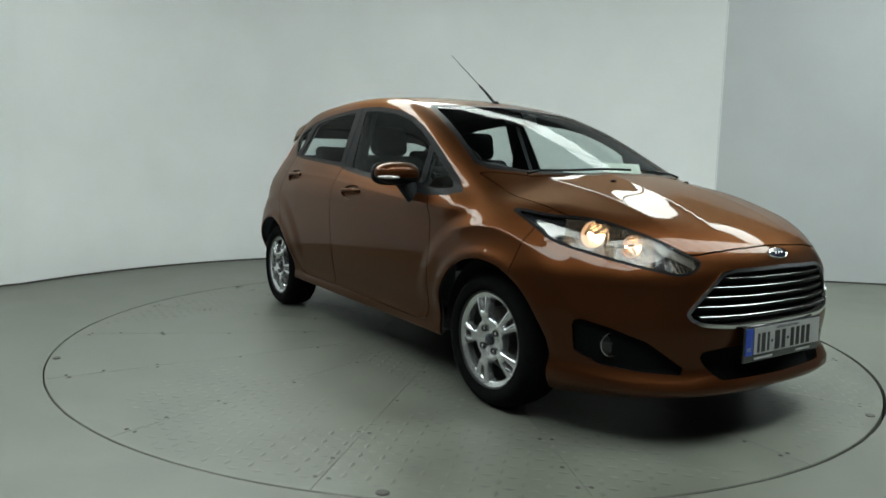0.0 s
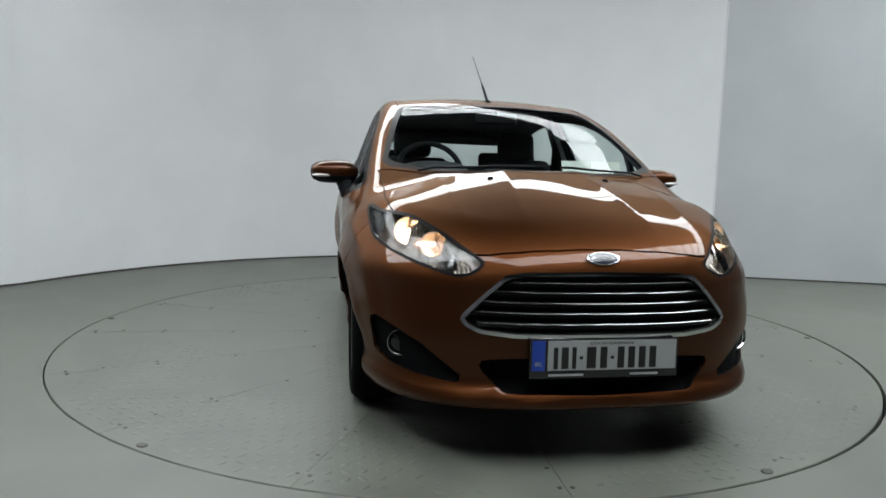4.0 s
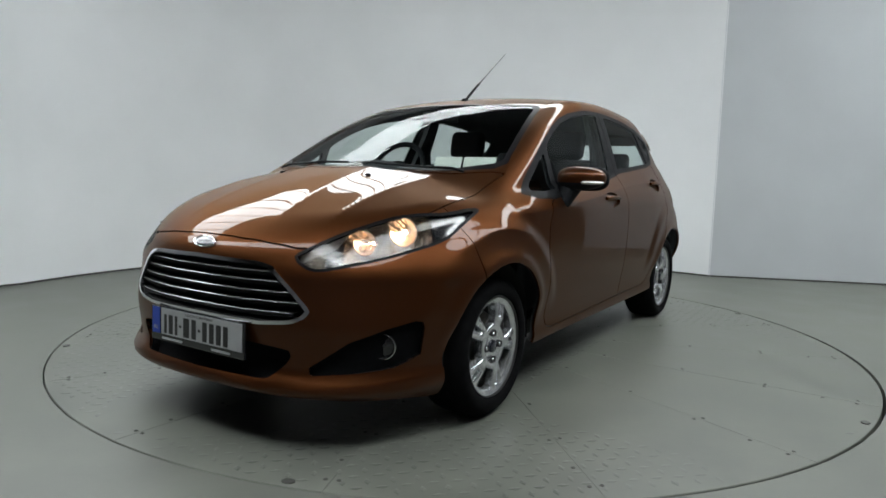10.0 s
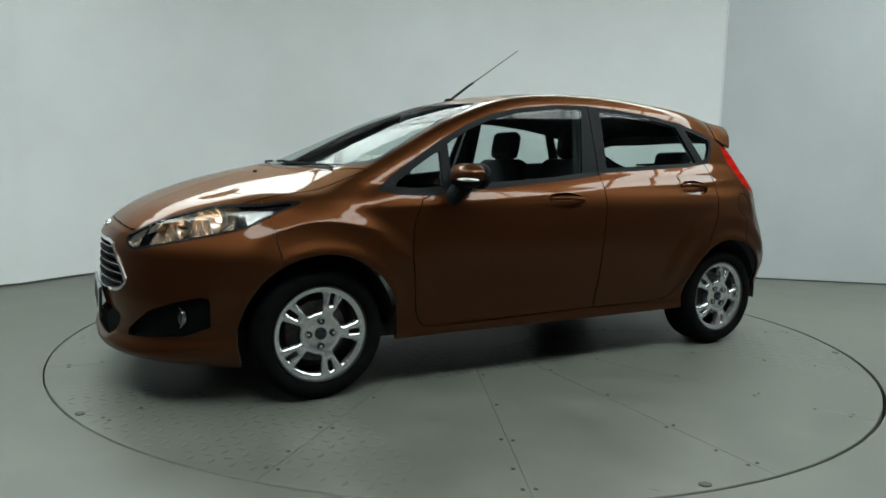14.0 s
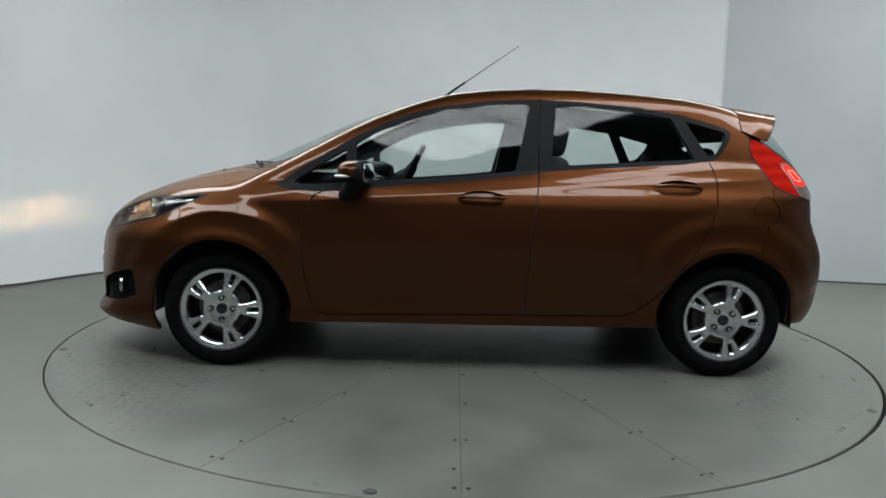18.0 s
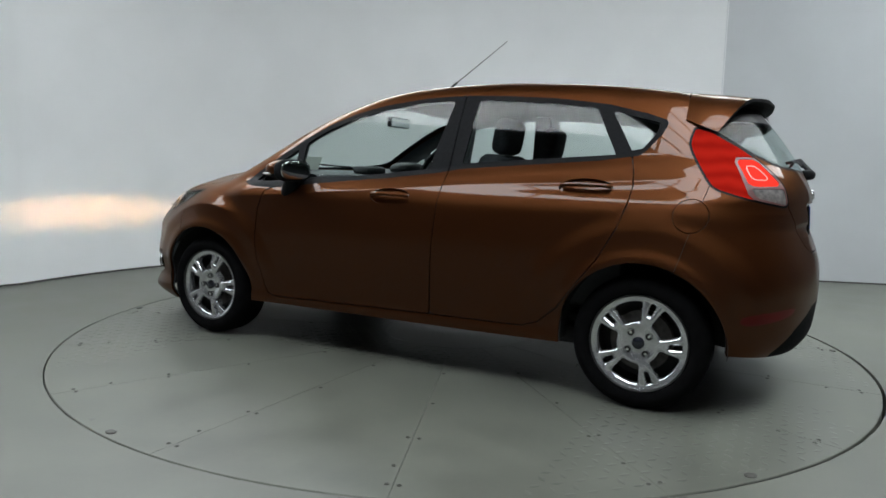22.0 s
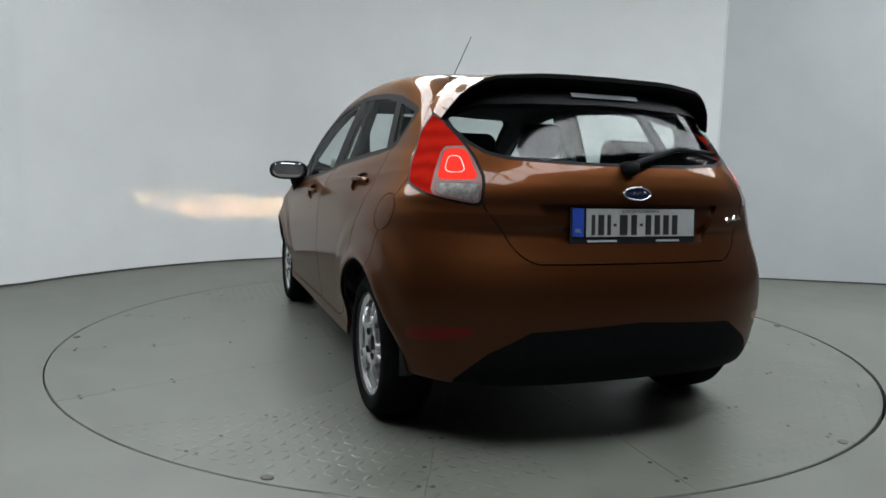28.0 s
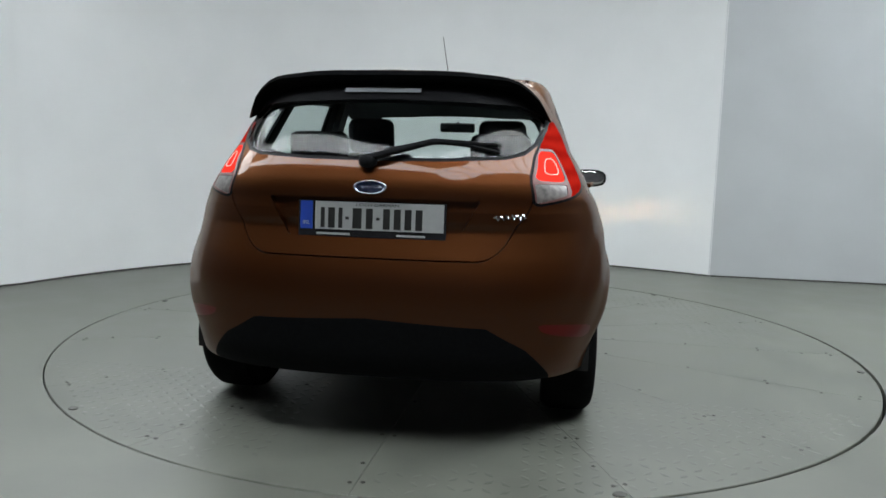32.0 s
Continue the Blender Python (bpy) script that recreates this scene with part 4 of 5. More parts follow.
# ---- fittings on the skin ----
def on_skin(p, axis, sign):
    """The skin's point straight out from the middle along an axis, through p's other two coordinates."""
    lo, hi = (0.2, 1.3) if axis == 1 else (1.0, 2.4) if axis == 0 else (0.7, 1.7)
    for _ in range(22):
        m = (lo + hi) / 2
        q = [float(v) for v in p]
        q[axis] = sign * m
        f = float(body_field(np.array([q[0]]), np.array([q[1]]), np.array([q[2]]))[0])
        lo, hi = (m, hi) if f < 0 else (lo, m)
    q = [float(v) for v in p]
    q[axis] = sign * lo
    n = skin_normals(np.array([[q[0], abs(q[1]), q[2]]]))[0]
    return Vector(q), Vector((n[0], n[1] if q[1] >= 0 else -n[1], n[2]))


def upright(p, n):
    """A pose on the skin: its z looks out along n, its y up."""
    z = n.normalized()
    x = Vector((0, 0, 1)).cross(z).normalized()
    y = z.cross(x)
    return Matrix(((x.x, y.x, z.x, p.x), (x.y, y.y, z.y, p.y), (x.z, y.z, z.z, p.z), (0, 0, 0, 1)))


def sheet_bm(rows, thick=0.0, bm=None):
    """A grid of points as a sheet."""
    bm = bm or bmesh.new()
    vs = [[bm.verts.new(p) for p in row] for row in rows]
    for a, b in zip(vs, vs[1:]):
        for i in range(len(a) - 1):
            bm.faces.new((a[i], a[i + 1], b[i + 1], b[i]))
    if thick:
        bmesh.ops.recalc_face_normals(bm, faces=bm.faces[:])
        bmesh.ops.solidify(bm, geom=bm.faces[:], thickness=thick)
    return bm


def blob_bm(sx, sy, sz, e=2.6, seg=32, rings=18, m=None, bm=None):
    """A rounded block (superellipsoid)."""
    bm = bm or bmesh.new()
    pw = lambda v: math.copysign(abs(v) ** (2 / e), v)
    rows = []
    for j in range(rings + 1):
        b = -math.pi / 2 + math.pi * j / rings
        rows.append([Vector((sx * pw(math.cos(b)) * pw(math.cos(2 * math.pi * i / seg)), sy * pw(math.cos(b)) * pw(math.sin(2 * math.pi * i / seg)), sz * pw(math.sin(b)))) for i in range(seg)])
    if m is not None:
        rows = [[m @ v for v in r] for r in rows]
    lo, hi = bm.verts.new(rows[0][0]), bm.verts.new(rows[-1][0])
    vs = [[bm.verts.new(v) for v in r] for r in rows[1:-1]]
    for a, b in zip(vs, vs[1:]):
        for i in range(seg):
            bm.faces.new((a[i], a[(i + 1) % seg], b[(i + 1) % seg], b[i]))
    for i in range(seg):
        bm.faces.new((lo, vs[0][(i + 1) % seg], vs[0][i]))
        bm.faces.new((hi, vs[-1][i], vs[-1][(i + 1) % seg]))
    return bm


def text_part(words, size, mat, parent, m, width=None):
    cu = bpy.data.curves.new("lettering", "FONT")
    cu.body, cu.size, cu.align_x, cu.align_y, cu.extrude = words, size, "CENTER", "CENTER", 0.0004
    tmp = new("lettering_tmp", cu)
    me = bpy.data.meshes.new_from_object(tmp)
    bpy.data.objects.remove(tmp)
    if width:
        xs = [v.co.x for v in me.vertices]
        k = width / (max(xs) - min(xs))
        for v in me.vertices:
            v.co.x *= k
    me.materials.clear()
    me.materials.append(mat)
    return attach("lettering", me, parent, m)


# grille bars
DULL_CHROME = material("satin_chrome", (0.40, 0.40, 0.41), 0.24, 1.0)
GRILLE_DARK = material("satin_grille_plastic", (0.007, 0.007, 0.008), 0.6, spec=0.08)
for z, half in ((0.631, 0.335), (0.598, 0.385), (0.563, 0.420), (0.529, 0.445), (0.493, 0.425)):
    pts = []
    for k in range(25):
        y = -half + 2 * half * k / 24
        p, n = on_skin((0, y, z), 0, 1)
        pts.append(p - n * 0.006)
    bm = sheet_bm([[p + Vector((0.000, 0, 0.0016)) for p in pts], [p + Vector((0.0016, 0, 0.0003)) for p in pts], [p + Vector((0.000, 0, -0.0012)) for p in pts]])
    bar = part("grille_bar", sheet_bm([[p + Vector((-0.001, 0, -0.0022)) for p in pts], [p + Vector((-0.006, 0, -0.014)) for p in pts], [p + Vector((-0.03, 0, -0.016)) for p in pts], [p + Vector((-0.03, 0, 0.002)) for p in pts], [p + Vector((-0.001, 0, 0.003)) for p in pts]]), GRILLE_DARK, front_bumper, smooth=True)
    part("chrome_strip", bm, DULL_CHROME, bar, smooth=True)

# oval badges
for at, ax, sg, parent in (((0, -0.004, 0.709), 0, 1, front_bumper), ((0, 0.004, 0.928), 0, -1, tailgate)):
    p, n = on_skin(at, ax, sg)
    m = upright(p, n) @ Matrix.Diagonal((0.060, 0.025, 1, 1))
    b = part("badge", lathe_bm([(0.84, 0.0055), (0.92, 0.0085), (1.0, 0.005), (1.02, -0.006)], 40, "z"), CHROME, parent, m=m, smooth=True, label="chrome-edged dark blue oval badge")
    part("badge_face", lathe_bm([(0.0005, 0.006), (0.6, 0.0058), (0.85, 0.005)], 40, "z"), BADGE_BLUE, b, smooth=True)
    mark = [Vector((0.62 * (2 * k / 20 - 1), 0.20 * math.sin(k * 1.15) + 0.06 * (k / 10 - 1), 0.0066)) for k in range(21)]
    part("badge_mark", tube_bm(mark, 0.030, 4), DULL_CHROME, b, m=Matrix.Diagonal((1, 1, 0.02, 1)) @ pose(0, 0, 0.34))


# number plates: surround, white field, blue band, figures as plain bars
def number_plate(parent, at, sg, w, h, tilt):
    p, n = Vector(at), Vector((sg * math.cos(tilt), 0, math.sin(tilt)))
    m = upright(p, n)
    pl = part("number_plate", box_bm(w, h, 0.012, 0.003), GLOSS_BLACK, parent, m=m, label="white number plate with a blue band in a black holder")
    ph, pc = h * 0.76, h * 0.09
    part("plate_field", box_bm(w - 0.070, ph, 0.002, m=pose(0.027, pc, 0.0070)), WHITE_PLATE, pl)
    part("blue_band", box_bm(0.044, ph, 0.002, m=pose(-w / 2 + 0.030, pc, 0.0070)), PLATE_BLUE, pl)
    text_part("IRL", 0.020, WHITE_PLATE, pl, pose(-w / 2 + 0.030, pc - ph * 0.28, 0.0085))
    text_part("LOCH GARMAN", 0.0135, INK, pl, pose(0.022, pc + ph * 0.40, 0.0085), 0.15)
    x, cw = -w / 2 + 0.080, 0.0298
    for k, wide in enumerate((0.6, 1, 0.6, 0.5, 1.35, 1, 0.5, 1, 1, 1, 1)):
        dash = k in (3, 6)
        part("figure_bar", box_bm(cw * wide * 0.80, 0.010 if dash else ph * 0.72, 0.0012, m=pose(x + cw * wide / 2, pc - ph * 0.08, 0.0086)), INK, pl)
        x += cw * wide * 1.02 + 0.0075
    for cx_, ww in ((-0.135, 0.12), (0.14, 0.10)):
        part("holder_text_bar", box_bm(ww, 0.0075, 0.001, m=pose(cx_, -h / 2 + 0.012, 0.0066)), WHITE_PLATE, pl)
    return pl


number_plate(front_bumper, (2.060, 0, 0.383), 1, 0.522, 0.132, 0.02)
number_plate(tailgate, (-1.846, 0, 0.815), -1, 0.524, 0.128, 0.06)

# script badge on the tailgate as a plain chrome stroke
p, n = on_skin((0, -0.475, 0.838), 0, -1)
stroke = [Vector(((k / 16 - 0.5) * 0.115, 0.010 * math.sin(k * 2.3) + 0.008 * (k / 16 - 0.5), 0.002)) for k in range(17)]
part("script_badge", tube_bm(stroke, 0.0032, 5), CHROME, tailgate, m=upright(p, n), label="chrome script badge")

# headlights: bowls, bulbs and ribbed corner
DIM_BULB = glowing("dim_bulb", (1.0, 0.6, 0.32), 16.0)
BEAM = glowing("low_beam", (1.0, 0.50, 0.20), 115000.0)
SHADE = material("lamp_shade", (0.015, 0.015, 0.015), 0.7)
RIB_LINES = []
for k in range(15):
    RIB_LINES.append([on_skin((0, 0.404 + 0.0068 * k + 0.010 * j / 3, 0.652 + 0.0042 * k + 0.046 * j / 3), 0, 1)[0] - Vector((0.020, 0, 0)) for j in range(4)])
lights = [o for o in bpy.data.objects if o.name.startswith("headlight") and o.parent is car]
for s, h in zip(both, lights):
    def bowl(at, r, aim, glow, deep=0.05):
        d = Vector((math.cos(aim), s * math.sin(aim), 0))
        m = upright(Vector((at[0], s * at[1], at[2])), d)
        part("lamp_bowl", lathe_bm([(0.010, -deep), (r * 0.5, -deep * 0.8), (r * 0.85, -deep * 0.35), (r, 0.0), (r + 0.004, 0.001)], 32, "z"), LAMP_WARM_SILVER, h, smooth=True, m=m)
        part("bulb", blob_bm(0.008, 0.008, 0.016, 2.0, 12, 8), glow, h, smooth=True, m=m @ pose(0, 0, -deep * 0.40))
    bowl((1.640, 0.622, 0.764), 0.050, radians(16), BULB)
    bowl((1.765, 0.545, 0.727), 0.042, radians(14), DIM_BULB)
    # ribbed side marker at the inner corner
    for line in RIB_LINES:
        part("lamp_rib", tube_bm([(p.x, s * p.y, p.z) for p in line], 0.0017, 6), LAMP_WARM_SILVER, h, smooth=True)
    # low beam: a small bright slot in a black hood that cuts it off above
    p, n = on_skin((0, 0.575, 0.735), 0, 1)
    m = Matrix.Translation((p.x - 0.012, s * 0.575, 0.735)) @ Matrix.Rotation(radians(-1.0 * s), 4, "Z")
    part("beam_source", box_bm(0.002, 0.036, 0.002, m=pose(-0.034, 0, -0.001)), BEAM, h, m=m)
    part("beam_hood", box_bm(0.044, 0.048, 0.002, m=pose(-0.016, 0, 0.0018)), SHADE, h, m=m)
    part("beam_hood", box_bm(0.001, 0.048, 0.0032, m=pose(0.006, 0, -0.0002)), SHADE, h, m=m)
    part("beam_hood", box_bm(0.036, 0.048, 0.002, m=pose(-0.020, 0, -0.0070)), SHADE, h, m=m)
    part("beam_hood", box_bm(0.002, 0.048, 0.012, m=pose(-0.037, 0, -0.003)), SHADE, h, m=m)
    for q in (-1, 1):
        part("beam_hood", box_bm(0.030, 0.002, 0.012, m=pose(-0.022, q * 0.024, -0.003)), SHADE, h, m=m)

# bright light guides in the tail lights
GUIDE = glowing("red_light_guide", (1.0, 0.13, 0.05), 0.68)
LOOP = [(52.6, 1.060), (51.4, 0.972), (42.6, 0.975), (47.2, 1.060)]
for s, h in zip(both, [o for o in bpy.data.objects if o.name.startswith("tail_light") and o.parent is car]):
    for size in (0.66,):
        pts = []
        for a, z in rounded(LOOP, 2, 0.2):
            a, z = 48.6 + (a - 48.6) * size, 1.015 + (z - 1.015) * size
            d = Vector((-math.cos(radians(a)), math.sin(radians(a))))
            lo, hi = 0.2, 1.2
            for _ in range(22):
                m_ = (lo + hi) / 2
                f = float(body_field(np.array([-1.1 + d.x * m_]), np.array([d.y * m_]), np.array([z]))[0])
                lo, hi = (m_, hi) if f < 0 else (lo, m_)
            pts.append(Vector((-1.1 + d.x * (lo + 0.0008), s * d.y * (lo + 0.0008), z)))
        part("light_guide", tube_bm(pts, 0.0016, 6, closed=True), GUIDE, h, smooth=True)

# fog lamps
for s in both:
    p, n = on_skin((0, 0.668, 0.378), 0, 1)
    p, n = Vector((p.x - 0.030, s * (p.y - 0.010), p.z)), Vector((0.93, s * 0.37, 0))
    m = upright(p, n)
    f = part("fog_lamp", lathe_bm([(0.040, 0.004), (0.0435, 0.010), (0.047, 0.008), (0.0475, -0.004)], 32, "z"), DULL_CHROME, front_bumper, smooth=True, m=m, label="round fog lamp with chrome ring")
    part("fog_lens", lathe_bm([(0.0005, 0.006), (0.025, 0.004), (0.041, -0.002)], 28, "z"), GLOSS_BLACK, f, smooth=True)
    part("fog_reflector", blob_bm(0.012, 0.008, 0.004, 2, 14, 8, m=pose(0, 0.004, 0.004)), GLOSS_BLACK, f, smooth=True)

# door handles
for (s, d), (x0, z0) in zip(DOORS, ((-0.02, 0.864), (-0.983, 0.940)) * 2):
    pts = []
    for k in range(13):
        t = k / 12
        p, n = on_skin((x0 + 0.108 - 0.216 * t, 0, z0 + (0.004 if t < 0.5 else 0.002)), 1, 1)
        out = 0.004 + 0.016 * math.sin(math.pi * min(1, max(0, t))) ** 0.5
        q = p + n * out
        pts.append(Vector((q.x, s * q.y, q.z)))
    bm = tube_bm(pts, 0.0100, 10)
    hd = part("door_handle", bm, PAINT, d, smooth=True, label="copper pull handle")

# door mirrors
INDICATOR = material("indicator_lens", (0.72, 0.70, 0.66), 0.2, coat=0.8)
for s in both:
    fm = pose(0.585, s * 0.885, 0.972, 0, 0, -9 * s)
    bm = blob_bm(0.082, 0.120, 0.062, 2.5, 36, 22)
    for v in bm.verts:
        k = (v.co.y * s + 0.12) / 0.24
        v.co.z = v.co.z * (1.0 - 0.20 * k) + 0.004 * k
        v.co.x = v.co.x * (1 - 0.12 * k) if v.co.x > 0 else v.co.x * 0.72
    low = bm.copy()
    bmesh.ops.bisect_plane(bm, geom=bm.verts[:] + bm.edges[:] + bm.faces[:], plane_co=(0, 0, -0.018), plane_no=(0, 0, -1), clear_outer=True)
    bmesh.ops.bisect_plane(low, geom=low.verts[:] + low.edges[:] + low.faces[:], plane_co=(0, 0, -0.018), plane_no=(0, 0, 1), clear_outer=True)
    mir = part("door_mirror", bm, PAINT, car, smooth=True, m=CAR_M @ fm, label="copper door mirror on a black foot")
    part("mirror_underside", low, BLACK_TRIM, mir, smooth=True)
    part("indicator", blob_bm(0.052, 0.055, 0.0105, 2.4, 24, 10, m=pose(0.026, s * 0.066, -0.016, 0, 0, 0)), INDICATOR, mir, smooth=True, label="clear indicator lens")
    part("mirror_frame", blob_bm(0.024, 0.1185, 0.058, 2.8, 32, 12, m=pose(-0.043, 0, 0.001)), BLACK_TRIM, mir, smooth=True)
    part("mirror_glass", blob_bm(0.004, 0.098, 0.046, 3.0, 28, 8, m=pose(-0.0655, 0, 0.001)), MIRROR, mir, smooth=True)
    foot = [Vector((0.00, -s * 0.045, -0.030)), Vector((0.030, -s * 0.056, -0.070)), Vector((0.062, -s * 0.062, -0.110)), Vector((0.080, -s * 0.070, -0.132)), Vector((0.088, -s * 0.085, -0.146))]
    bm = tube_bm(foot, 0.046, 16, taper=0.034)
    part("mirror_foot", bm, BLACK_TRIM, mir, smooth=True)

# aerial
base, n = on_skin((0.215, 0, 0), 2, 1)
part("aerial", tube_bm([(0.205, 0, base.z - 0.005), (0.10, 0, 1.479), (-0.268, 0, 1.737)], 0.0042, 8, taper=0.0016), BLACK_TRIM, car, m=CAR_M, smooth=True, label="thin black roof aerial")
part("aerial_spring", tube_bm([(0.20, 0, base.z + 0.004), (0.10, 0, 1.479), (0.045, 0, 1.5177)], 0.0082, 10, taper=0.0060), BLACK_TRIM, car, m=CAR_M, smooth=True)
part("aerial_foot", blob_bm(0.032, 0.016, 0.016, 2.2, 16, 8, m=pose(0.205, 0, base.z)), BLACK_TRIM, car, m=CAR_M, smooth=True)

# washer nozzles and wipers
for s in both:
    p, n = on_skin((1.39, s * 0.252, 0), 2, 1)
    part("washer_nozzle", blob_bm(0.010, 0.013, 0.009, 2.6, 12, 8, m=Matrix.Translation(p)), BLACK_TRIM, car, m=CAR_M, smooth=True)
for y0, y1 in ((-0.52, 0.02), (0.55, 0.10)):
    pts = []
    for k in range(9):
        y = y0 + (y1 - y0) * k / 8
        xx = 1.275 - 0.55 * y * y - (0.03 if k else 0)
        p, n = on_skin((xx, y, 0), 2, 1)
        pts.append(p + n * 0.009)
    part("wiper", tube_bm(pts, 0.0055, 6), BLACK_TRIM, car, m=CAR_M, label="black windscreen wiper")
p0, n0 = on_skin((0, 0.02, 1.012), 0, -1)
p1, n1 = on_skin((0, -0.43, 1.075), 0, -1)
pm, nm = on_skin((0, -0.2, 1.078), 0, -1)
rw = part("rear_wiper", tube_bm([p0 + n0 * 0.030, pm + nm * 0.024, p1 + n1 * 0.016], 0.014, 10, taper=0.008), BLACK_TRIM, tailgate, smooth=True, label="black rear wiper")
part("wiper_blade", tube_bm([on_skin((0, y, 1.052 + 0.03 * math.sin(math.pi * (y + 0.43) / 0.40)), 0, -1)[0] + n0 * 0.010 for y in (-0.43, -0.33, -0.23, -0.13, -0.03)], 0.006, 6), BLACK_TRIM, rw)
part("wiper_hub", blob_bm(0.035, 0.032, 0.024, 2.6, 18, 10, m=Matrix.Translation(p0 + n0 * 0.012)), BLACK_TRIM, rw, smooth=True)

# roof spoiler: copper top, black under
rows_top, rows_under = [], []
for k in range(-14, 15):
    v = abs(k) / 14
    s = 1 if k >= 0 else -1
    th = radians(90 - 73 * v)
    lo, hi = 0.05, 0.8
    for _ in range(24):
        mth = (lo + hi) / 2
        f = float(body_field(np.array([-1.352]), np.array([math.cos(th) * mth]), np.array([1.05 + math.sin(th) * mth]))[0])
        lo, hi = (mth, hi) if f < 0 else (lo, mth)
    root = Vector((-1.352, math.cos(th) * (lo + 0.004), 1.05 + math.sin(th) * (lo + 0.004)))
    ty = float(spline(v, [(0, 0.0), (0.25, 0.17), (0.5, 0.34), (0.7, 0.475), (0.85, 0.555), (1.0, 0.605)]))
    tx = float(spline(v, [(0, -1.665), (0.5, -1.628), (0.7, -1.580), (0.85, -1.535), (1.0, -1.482)]))
    tz = float(spline(v, [(0, 1.350), (0.5, 1.343), (0.7, 1.325), (0.85, 1.266), (1.0, 1.185)]))
    tip = Vector((tx, ty, tz))
    mid = root.lerp(tip, 0.5) + Vector((0, 0.008 * v, 0.006 * (1 - v)))
    flip = lambda p: Vector((p.x, p.y * s, p.z))
    rows_top.append([flip(root), flip(root.lerp(mid, 0.5)), flip(mid), flip(mid.lerp(tip, 0.5)), flip(tip)])
    drop = 0.042 * (1 - v ** 3)
    t1 = tip + Vector((0.010, -0.004 * v, -drop * 0.8))
    d1 = Vector((max(tx + 0.10, -1.53), ty * 0.93, tz - 0.075 * (1 - 0.4 * v)))
    d1 = d1.lerp(tip + Vector((0.03, -0.03, -0.004)), float(step(0.72, 0.95, v)))
    rows_under.append([flip(tip), flip(tip + Vector((-0.003, 0, -drop * 0.4))), flip(t1), flip(t1.lerp(d1, 0.5) + Vector((0, 0, 0.012))), flip(d1), flip(d1 + Vector((0.08, -0.03 * v - 0.01, 0.02)))])
sp = part("spoiler", sheet_bm(rows_top, 0.004), PAINT, tailgate, smooth=True, label="copper roof spoiler, black underneath")
part("spoiler_underside", sheet_bm(rows_under), DEEP_BLACK, sp, smooth=True)
p, n = on_skin((0, 0.015, 1.268), 0, -1)
part("rear_sticker", box_bm(0.285, 0.020, 0.001), material("grey_sticker", (0.16, 0.17, 0.185), 0.6), tailgate, m=upright(Vector((-1.640, 0.015, 1.281)), Vector((-0.78, 0, 0.62))), label="pale strip sticker")

# papers behind the windscreen
PAPER = material("white_paper", (0.70, 0.74, 0.68), 0.8, noise_scale=30, vary=0.06)
PAPERS = []
for w, h, m in ((0.150, 0.088, pose(0.872, 0.315, 1.019, 0, -24, 0)), (0.165, 0.090, pose(0.858, 0.480, 1.019, 0, -24, 5))):
    bm = box_bm(0.002, w, h)
    bmesh.ops.transform(bm, matrix=CAR_M @ m, verts=bm.verts[:])
    PAPERS.append(tagged(part("paper_notice", bm, PAPER, None), "white printed paper notice propped behind the car's windscreen", "paper", "papers behind the windscreen"))


# ---- inside the car ----
def rounded_box(name, sx, sy, sz, bevel, mat, parent, m, label="", seg=3):
    return part(name, box_bm(sx, sy, sz, bevel, seg), mat, parent, label, smooth=True, m=m)


def seat(x, y):
    st = new("front_seat")
    st.parent = car
    st.matrix_basis = CAR_M @ pose(x, y, 0.32)
    st["label"] = "charcoal cloth front seat"
    rounded_box("seat_cushion", 0.50, 0.48, 0.16, 0.05, CLOTH, st, pose(0.10, 0, 0.13, 0, -6, 0))
    for q in (-1, 1):
        rounded_box("side_bolster", 0.46, 0.07, 0.10, 0.03, CLOTH, st, pose(0.10, q * 0.225, 0.20, 0, -6, 0))
        part("headrest_post", tube_bm([(-0.245, q * 0.06, 0.74), (-0.262, q * 0.06, 0.84)], 0.006, 8), CHROME, st)
    rounded_box("backrest", 0.13, 0.48, 0.62, 0.055, CLOTH, st, pose(-0.185, 0, 0.46, 0, -14, 0))
    rounded_box("headrest", 0.095, 0.255, 0.185, 0.045, CLOTH, st, pose(-0.265, 0, 0.855, 0, -10, 0), seg=4)
    return st


seat(-0.18, 0.36)
seat(-0.18, -0.36)
bench = new("rear_bench")
bench.parent = car
bench.matrix_basis = CAR_M @ pose(-0.92, 0, 0.34)
bench["label"] = "charcoal cloth rear bench"
rounded_box("seat_cushion", 0.50, 1.24, 0.17, 0.05, CLOTH, bench, pose(0.08, 0, 0.12, 0, -5, 0))
rounded_box("backrest", 0.13, 1.24, 0.56, 0.05, CLOTH, bench, pose(-0.20, 0, 0.42, 0, -18, 0))
for y in (-0.40, 0.40):
    rounded_box("headrest", 0.085, 0.26, 0.13, 0.035, CLOTH, bench, pose(-0.295, y, 0.745, 0, -12, 0), seg=4)
    for q in (-0.05, 0.05):
        part("headrest_post", tube_bm([(-0.28, y + q, 0.62), (-0.292, y + q, 0.70)], 0.006, 8), CHROME, bench)
rounded_box("parcel_shelf", 0.42, 1.05, 0.02, 0.008, TRIM_DARK, car, CAR_M @ pose(-1.42, 0, 0.985))
rounded_box("cabin_floor", 2.5, 1.30, 0.04, 0.01, TRIM_DARK, car, CAR_M @ pose(-0.15, 0, 0.335))

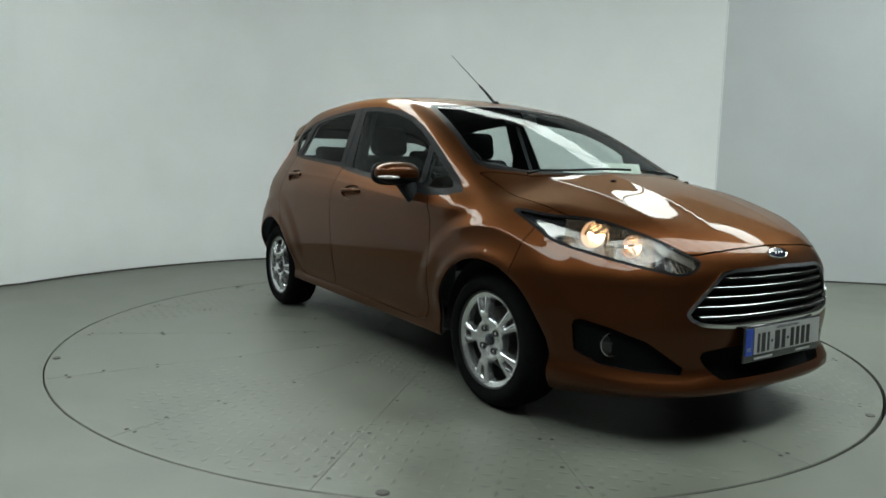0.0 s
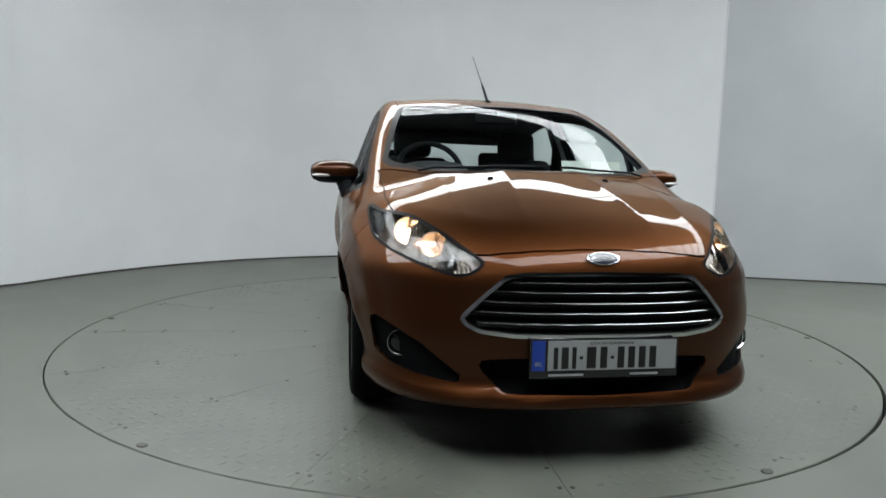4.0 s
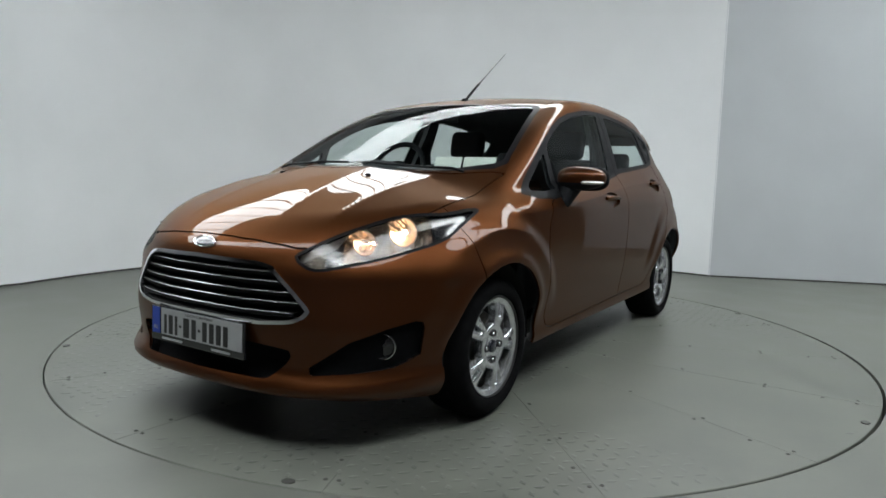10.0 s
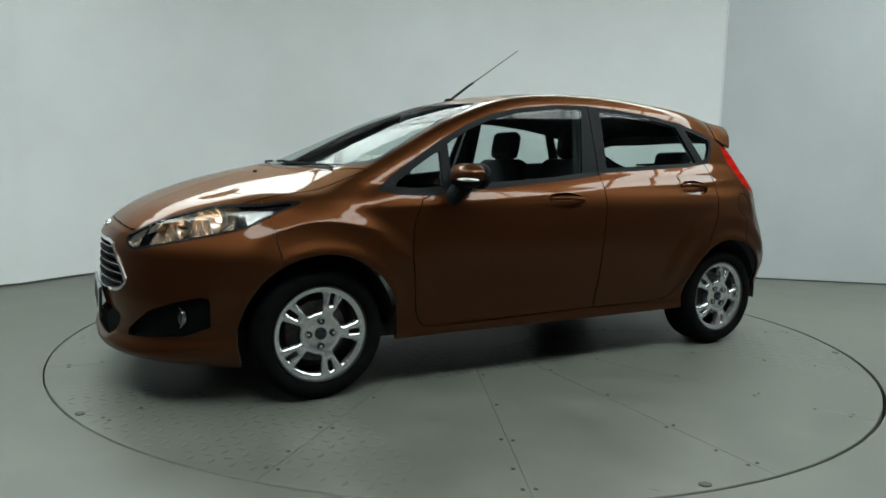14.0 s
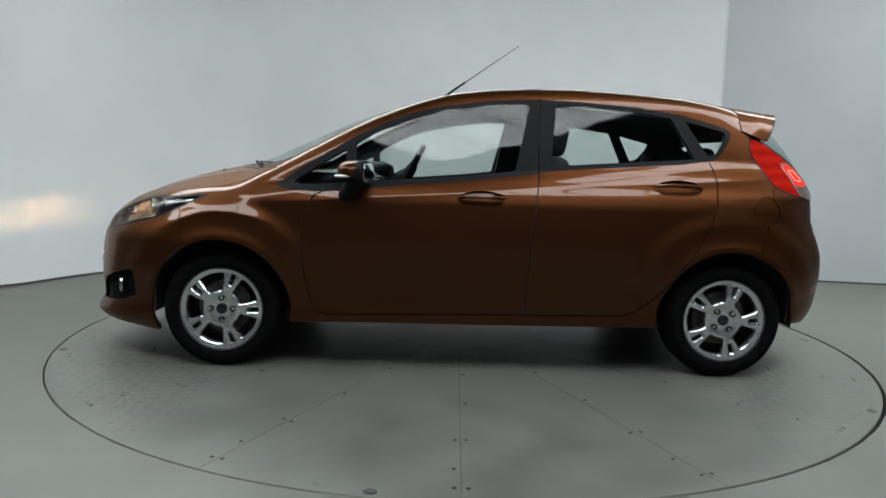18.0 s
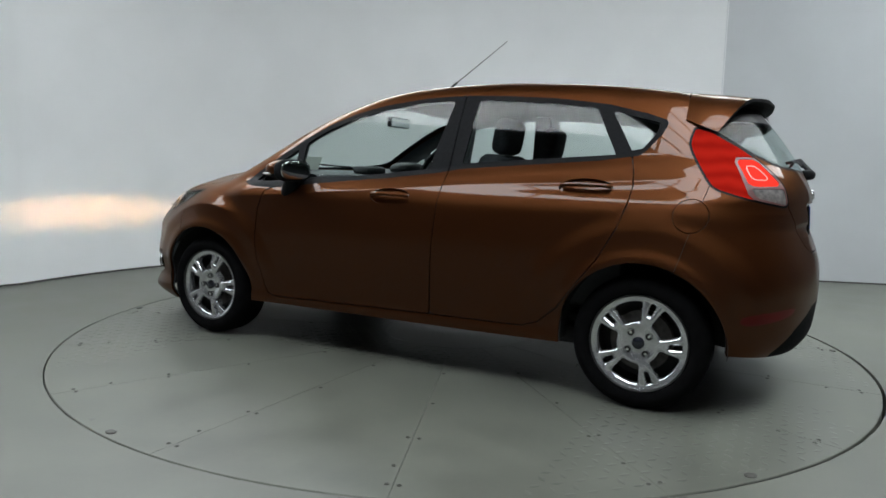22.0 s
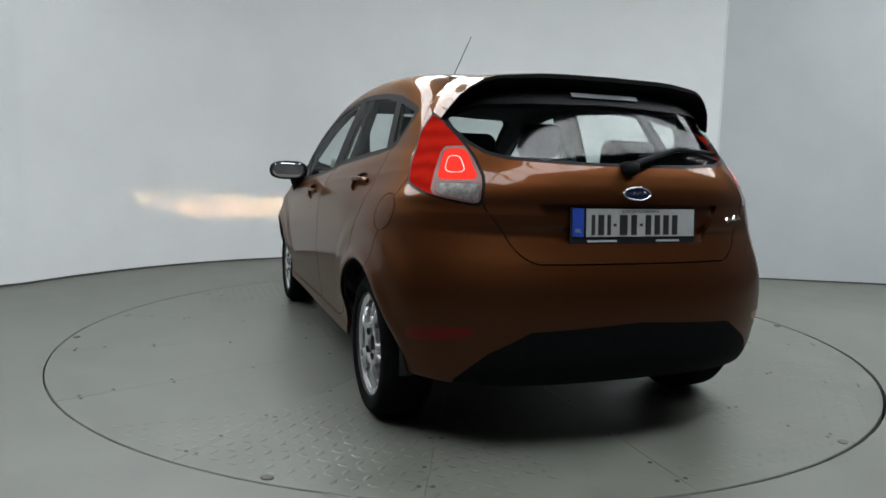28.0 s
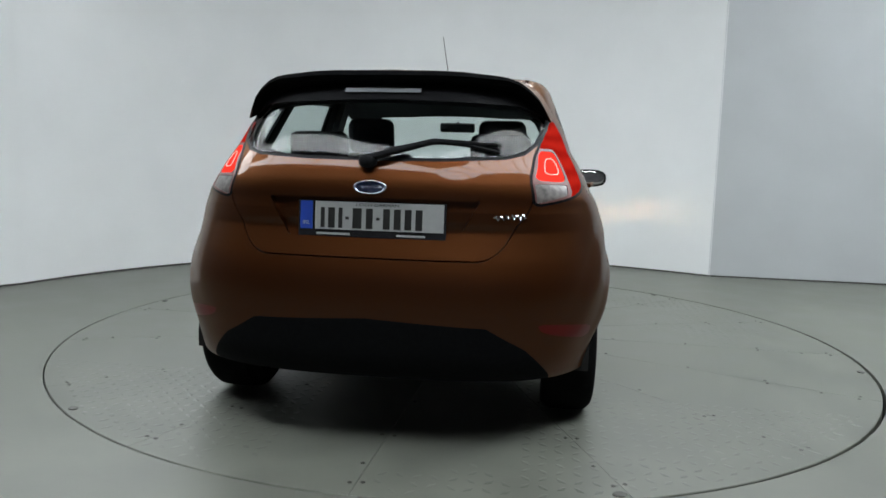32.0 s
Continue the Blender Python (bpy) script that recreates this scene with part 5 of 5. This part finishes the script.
# dashboard: a curved sheet from the screen's foot to the knees
rows = []
for k in range(13):
    y = -0.66 + 1.32 * k / 12
    c = 1 - (y / 0.66) ** 2
    hump = 0.03 * math.exp(-((y + 0.36) / 0.17) ** 2)
    rows.append([Vector((0.98 + 0.17 * c, y, 0.955)), Vector((0.88 + 0.12 * c, y, 0.972 + 0.01 * c)), Vector((0.70 + 0.06 * c, y, 0.968 + hump)), Vector((0.58, y, 0.955 + hump * 1.3)), Vector((0.54, y, 0.92)), Vector((0.57, y, 0.82)), Vector((0.62, y, 0.66)), Vector((0.72, y, 0.50))])
dash = part("dashboard", sheet_bm(rows), TRIM_DARK, car, m=CAR_M, smooth=True)
rounded_box("centre_stack", 0.14, 0.24, 0.30, 0.03, GLOSS_BLACK, dash, pose(0.555, 0, 0.80, 0, 14, 0))
part("instrument_hood", blob_bm(0.09, 0.17, 0.045, 2.4, 24, 12, m=pose(0.585, -0.36, 1.0)), TRIM_DARK, dash, smooth=True)
rounded_box("display_hood", 0.12, 0.22, 0.05, 0.02, TRIM_DARK, dash, pose(0.66, 0, 0.985))

# steering wheel on the right-hand side
sw = new("steering_wheel")
sw.parent = car
sw.matrix_basis = CAR_M @ pose(0.375, -0.36, 0.985, 0, 62, 0)
sw["label"] = "black three-spoke steering wheel"
ring = [Vector((0.182 * math.cos(2 * math.pi * k / 36), 0.182 * math.sin(2 * math.pi * k / 36), 0)) for k in range(36)]
part("wheel_rim", tube_bm(ring, 0.016, 10, closed=True), BLACK_TRIM, sw, smooth=True)
part("wheel_boss", blob_bm(0.065, 0.075, 0.035, 2.6, 20, 10), BLACK_TRIM, sw, smooth=True)
for a in (90, 270, 0):
    part("spoke", box_bm(0.14, 0.038, 0.018, 0.006, m=pose(0.105, 0, 0)), BLACK_TRIM, sw, smooth=True, m=pose(0, 0, 0, 0, 0, a))
part("steering_column", tube_bm([(0.38, -0.36, 0.98), (0.62, -0.36, 0.86)], 0.035, 14), TRIM_DARK, car, m=CAR_M, smooth=True)

# inside mirror, visors, belts' pillars
im = rounded_box("inside_mirror", 0.03, 0.235, 0.062, 0.014, BLACK_TRIM, car, CAR_M @ pose(0.45, -0.005, 1.285, 0, -8, 0))
part("mirror_glass", box_bm(0.002, 0.215, 0.048, m=pose(-0.0165, 0, 0)), MIRROR, im)
part("mirror_stem", tube_bm([(0.008, 0, 0.012), (0.026, 0, 0.034)], 0.010, 8), BLACK_TRIM, im)
for s in both:
    bm = sheet_bm([[Vector((-0.20, s * 0.69, 0.98)), Vector((-0.265, s * 0.56, 1.36))], [Vector((-0.36, s * 0.69, 0.98)), Vector((-0.36, s * 0.56, 1.36))]], 0.03)
    part("b_pillar_trim", bm, TRIM_DARK, car, m=CAR_M)
    rounded_box("door_card", 1.1, 0.05, 0.55, 0.02, TRIM_DARK, car, CAR_M @ pose(0.28, s * 0.705, 0.63))
    rounded_box("door_card", 0.85, 0.05, 0.55, 0.02, TRIM_DARK, car, CAR_M @ pose(-0.72, s * 0.695, 0.68))
part("belt", box_bm(0.004, 0.045, 0.40), CLOTH, car, m=CAR_M @ pose(-0.31, 0.60, 1.10, 0, 8, 0))
part("belt", box_bm(0.004, 0.045, 0.40), CLOTH, car, m=CAR_M @ pose(-0.31, -0.60, 1.10, 0, 8, 0))


def motions():
    for thing in (car, turntable, *PAPERS):
        walk(thing, [(t, pose(0, 0, 0, 0, 0, a)) for t, a in TURN])


motions()
